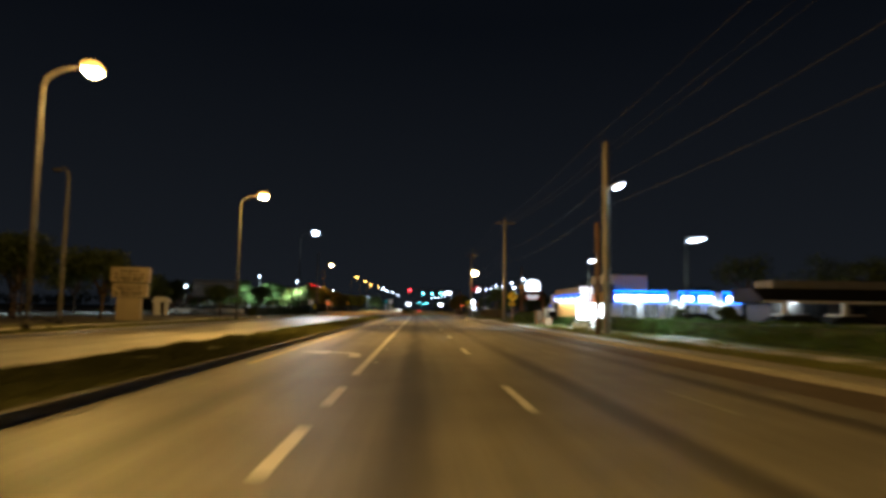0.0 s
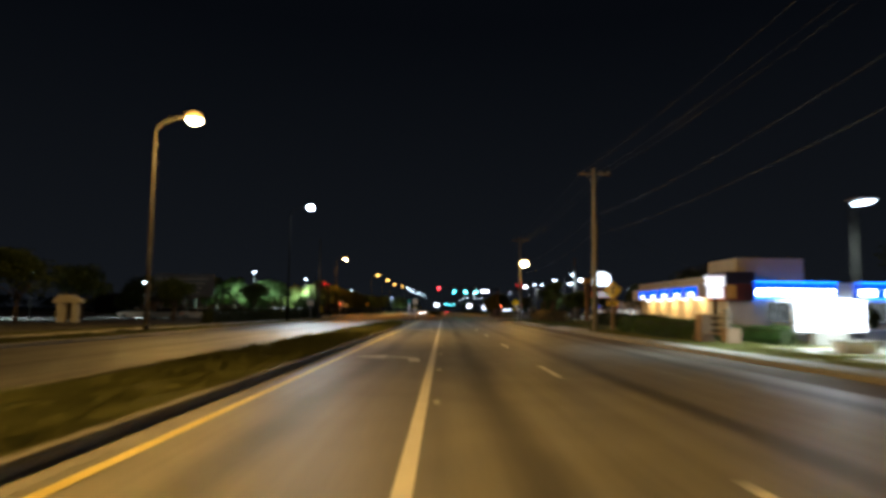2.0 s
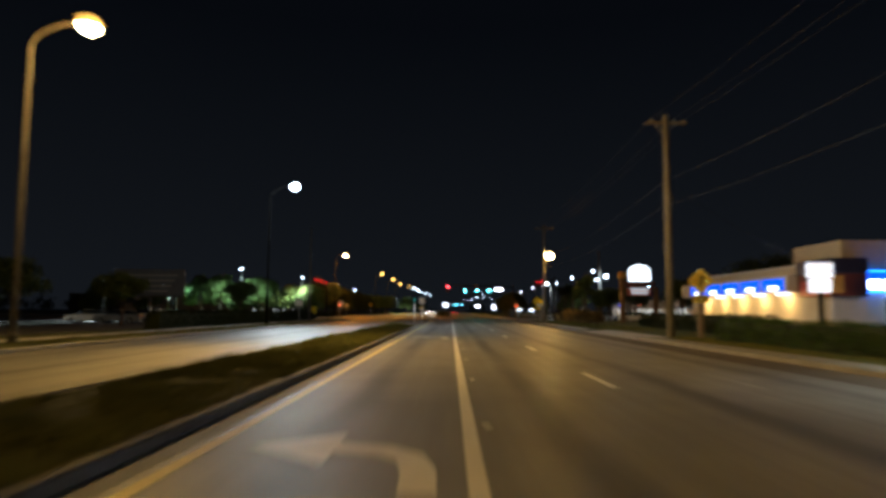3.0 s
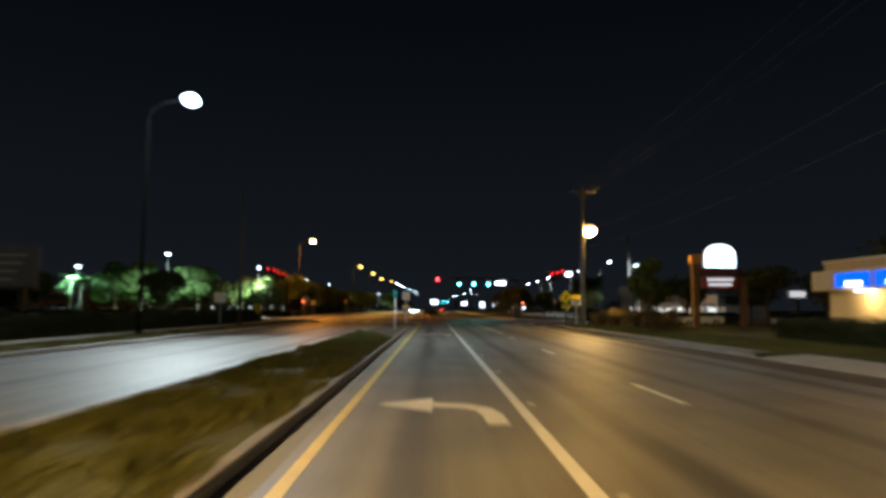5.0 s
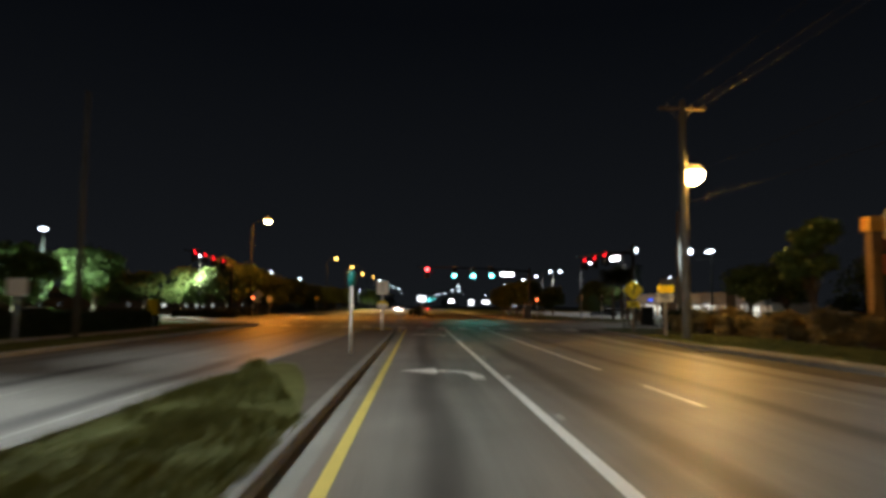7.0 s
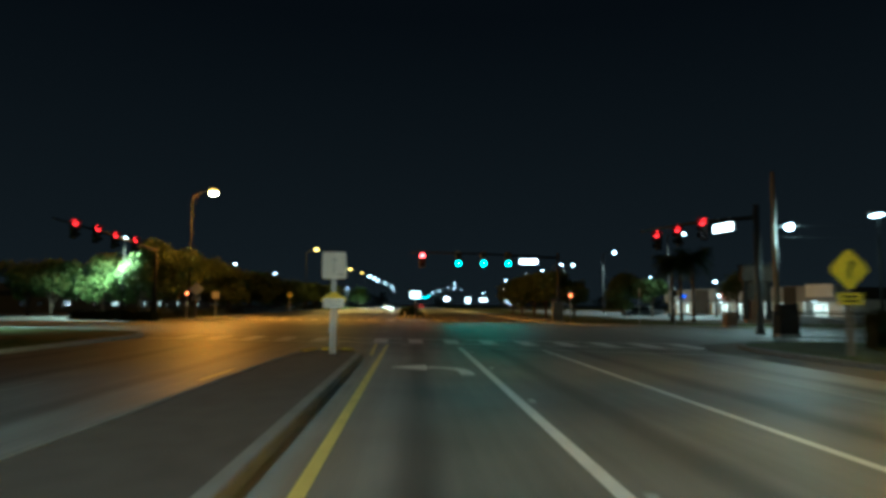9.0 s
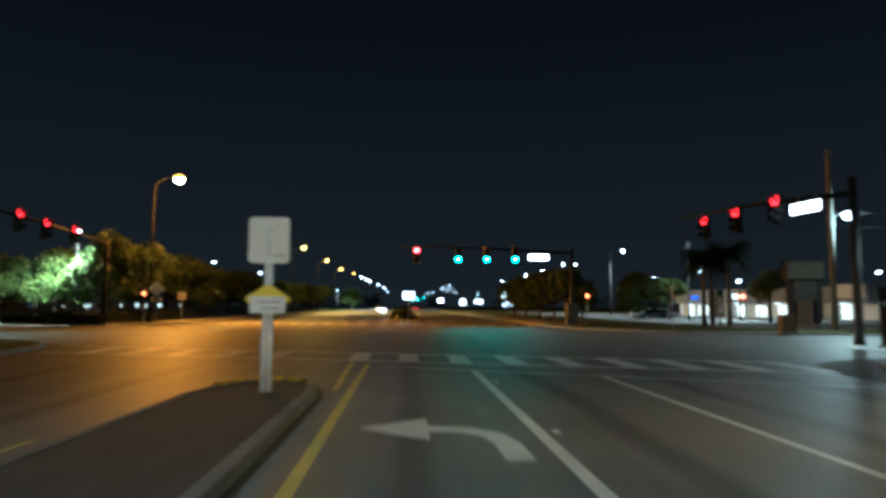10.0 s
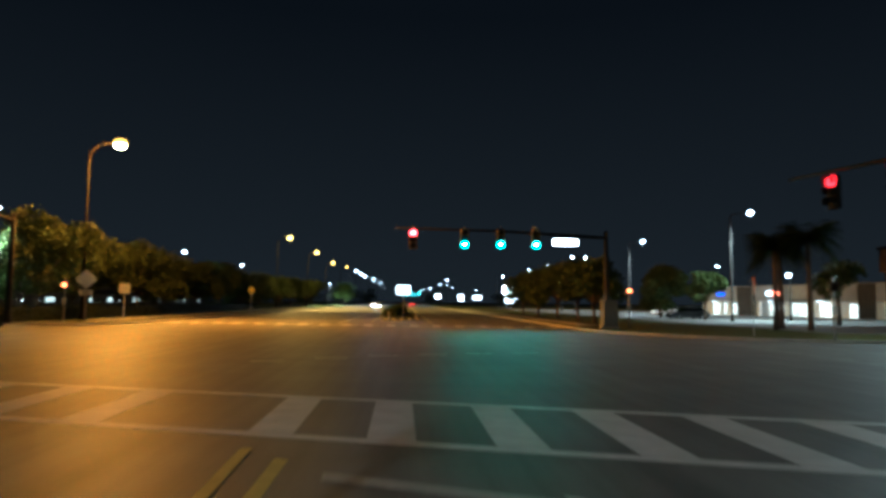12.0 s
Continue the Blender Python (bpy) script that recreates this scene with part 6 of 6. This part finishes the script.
mall = thing("shop_row", -66.0, 372.0, 0.13, "long low row of shops glowing behind the trees", "building", turn=-90)
BAYS = [(0.8 + 5.0 * k, 2.2 + 5.0 * k + 0.7 * (k % 4), 0.95, 1.6 + 0.15 * (k % 3)) for k in range(38) if not (k % 5 == 2 or k % 7 == 3)]
# walls coloured black so that the row looks unlit
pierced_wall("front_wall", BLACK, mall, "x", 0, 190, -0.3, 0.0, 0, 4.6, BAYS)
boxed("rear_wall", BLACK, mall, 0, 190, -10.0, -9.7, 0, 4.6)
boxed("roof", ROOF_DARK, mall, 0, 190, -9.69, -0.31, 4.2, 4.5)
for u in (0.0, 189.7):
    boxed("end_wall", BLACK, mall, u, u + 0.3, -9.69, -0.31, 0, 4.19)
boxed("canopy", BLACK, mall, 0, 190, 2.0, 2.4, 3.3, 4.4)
boxed("canopy_roof", ROOF_DARK, mall, 0, 190, 0.01, 1.99, 3.9, 4.2)
for k in range(38):
    u = 0.8 + 5.0 * k
    if k % 5 == 2 or k % 7 == 3:
        continue
    # the shopfronts face the road
    w = boxed("window", SHOP_FAR if k < 20 and k % 3 else GLASS_DARK, mall, u, u + 1.4 + 0.7 * (k % 4), -0.19, -0.16, 0.95, 1.6 + 0.15 * (k % 3))
    boxed("mullion", DARK_STEEL, w, u + 0.65, u + 0.75, -0.159, -0.11, 0.95, 1.6)

# ---- vehicles ----
def car(x, y, turn, paint, label, group, lights="", tall=0.0):
    t = thing("car", x, y, 0.0, label, "car", group, turn)
    z = tall
    bm = bmesh.new()
    prism(bm, [(-2.25, 0.34), (2.25, 0.34), (2.28, 0.62), (2.15, 0.86 + z * 0.3), (1.05, 0.98 + z * 0.4), (-1.5, 1.02 + z * 0.4), (-2.2, 0.98 + z * 0.4), (-2.3, 0.7)], "x", -0.88, 0.88)
    bmesh.ops.bevel(bm, geom=bm.edges[:], offset=0.06, segments=2, profile=0.6, affect="EDGES")
    part("body", bm, paint, t)
    bm = bmesh.new()
    prism(bm, [(1.15, 0.95 + z * 0.4), (0.35, 1.44 + z), (-1.1, 1.48 + z), (-1.95, 0.99 + z * 0.4)], "x", -0.74, 0.74)
    bmesh.ops.bevel(bm, geom=bm.edges[:], offset=0.08, segments=2, profile=0.6, affect="EDGES")
    cabin = part("cabin", bm, GLASS_DARK, t, "dark glass cabin")
    boxed("roof_panel", paint, cabin, -0.66, 0.66, -1.0, 0.28, 1.44 + z, 1.5 + z, bevel=0.02)
    for sx in (-0.82, 0.82):
        for sy in (-1.4, 1.42):
            bm = bmesh.new()
            tube(bm, [(sx - 0.11, sy, 0.33), (sx + 0.11, sy, 0.33)], 0.33, 16)
            tyre = part("wheel", bm, RUBBER, t)
            bm = bmesh.new()
            tube(bm, [(sx - 0.125, sy, 0.33), (sx + 0.125, sy, 0.33)], 0.2, 12)
            part("rim", bm, STEEL, tyre)
    for sx in (-0.62, 0.62):
        boxed("headlight", HEADLIGHT if lights == "on" else SIGN_WHITE, t, sx - 0.15, sx + 0.15, 2.19, 2.30, 0.63, 0.76, bevel=0.03)
        boxed("taillight", TAILLIGHT if lights else TILE_RED, t, sx - 0.17, sx + 0.17, -2.32, -2.22, 0.72, 0.92, bevel=0.03)
    if lights == "on":
        lamp(t, 0, 2.7, 0.7, (1, 1, 0.95), 900, 0.2, 70, (0, 30, -0.6))
    return t


car(-8.0, 326.0, 180, CAR_SILVER, "oncoming silver car with bright headlights", "cars on the avenue", "on")
car(-11.0, 372.0, 180, CAR_WHITE, "oncoming white car with bright headlights", "cars on the avenue", "on")
car(2.2, 410.0, 0, CAR_SILVER, "silver car far ahead with red tail lights", "cars on the avenue", "tail")
car(-24.8, 37.5, 70, CAR_WHITE, "pale van parked behind the opposite pavement", "parked cars", tall=0.45)
for k, (x, y) in enumerate(((-38.0, 119.5), (-34.6, 118.8), (-31.0, 121.0), (-28.5, 125.5), (-40.5, 141.5), (-37.6, 140.5), (-34.5, 145.0), (-31.2, 148.5), (-28.6, 150.0), (-44.0, 145.0), (-47.0, 158.0), (-27.2, 140.0))):
    car(x, y, 90 + 7 * (k % 3), (CAR_WHITE, CAR_SILVER, CAR_WHITE, CAR_DARK)[k % 4], ("white", "silver", "white", "dark")[k % 4] + " car parked in the lot behind the hedge", "parked cars")
for k, (x, y) in enumerate(((20.5, 38.0), (23.6, 38.3), (22.5, 55.0), (28.0, 158.5), (32.0, 156.5), (31.0, 222.0), (37.5, 236.0), (40.0, 250.0), (30.5, 151.0), (37.0, 148.0), (26.5, 147.5))):
    car(x, y, 85 + 5 * (k % 3), (CAR_SILVER, CAR_WHITE, CAR_DARK)[k % 3], ("silver", "white", "dark")[k % 3] + " car parked beyond the hedge", "parked cars")

# ---- the far end of the avenue ----
far_mast = mast(13.0, 505.0, 7.0, (-2.0, 505.0), "far mast arm with small green signals", 6.9)
for x in (1.5, 4.6, 7.8):
    signal_head(far_mast, x, 504.8, 6.4, 2)
far_mast_b = mast(13.0, 700.0, 7.4, (-2.0, 700.0), "very far mast arm with small green signals", 7.4)
for x in (2.0, 5.5, 9.0):
    signal_head(far_mast_b, x, 699.8, 7.0, 2)


def shop_pylon(x, y, z0, z1, w, face, label):
    t = thing("shop_sign", x, y, 0.13, label, "illuminated sign", "far shop signs")
    boxed("post", DARK_STEEL, t, -0.15, 0.15, -0.1, 0.1, 0, z0)
    boxed("cabinet", STEEL, t, -w / 2 - 0.1, w / 2 + 0.1, -0.2, 0.2, z0, z1, bevel=0.03)
    boxed("face", face, t, -w / 2, w / 2, -0.23, -0.201, z0 + 0.1, z1 - 0.1)


shop_pylon(27.6, 330.0, 4.0, 6.2, 3.0, SIGN_GLOW, "far white lit sign above a car park")
shop_pylon(28.0, 328.0, 1.6, 3.0, 3.2, SIGN_SOFT, "far low white lit sign")
shop_pylon(26.9, 470.0, 2.2, 5.2, 2.6, SIGN_SOFT, "far bright white sign by the avenue")
shop_pylon(36.0, 480.0, 3.0, 5.0, 4.0, SIGN_SOFT, "far white lit sign")
shop_pylon(48.0, 450.0, 1.5, 2.6, 3.0, SIGN_SOFT, "far low white lit sign")
shop_pylon(20.5, 560.0, 4.0, 6.0, 3.0, SIGN_GLOW, "far bright white sign by the avenue")
shop_pylon(60.0, 168.0, 4.0, 5.0, 2.0, PINK_GLOW, "small pink lit sign behind the shrubs")
shop_pylon(46.0, 164.0, 3.2, 4.2, 2.2, SIGN_FAINT, "small white lit sign behind the shrubs")
for k, (x, y, z) in enumerate(((14.0, 420.0, 9.0), (14.0, 620.0, 11.0), (15.0, 540.0, 10.0), (-16.0, 680.0, 12.5), (16.0, 760.0, 12.0), (22.0, 500.0, 10.5), (30.0, 560.0, 10.5), (40.0, 520.0, 8.5))):
    lot_lamp(x, y, z, 0, "tiny far white lamp on a pole", lit=False, head=0.55)
rng = random.Random(8)
centres, radii = [], []
for k in range(70):
    a = rng.uniform(-1.35, 1.35)
    d = rng.uniform(560, 900)
    x, y = d * math.sin(a), 60 + d * math.cos(a)
    if abs(x) < 24:
        continue
    for j in range(4):
        centres.append((x + rng.uniform(-9, 9), y + rng.uniform(-9, 9), rng.uniform(3, 9)))
        radii.append(rng.uniform(4, 8))
v, f = leaf_cloud(centres, radii, 26000, 1.1, 33)
tagged(raw_part("far_woods", v, f, LEAF), "dark belt of far trees", "woods", kind="stuff")
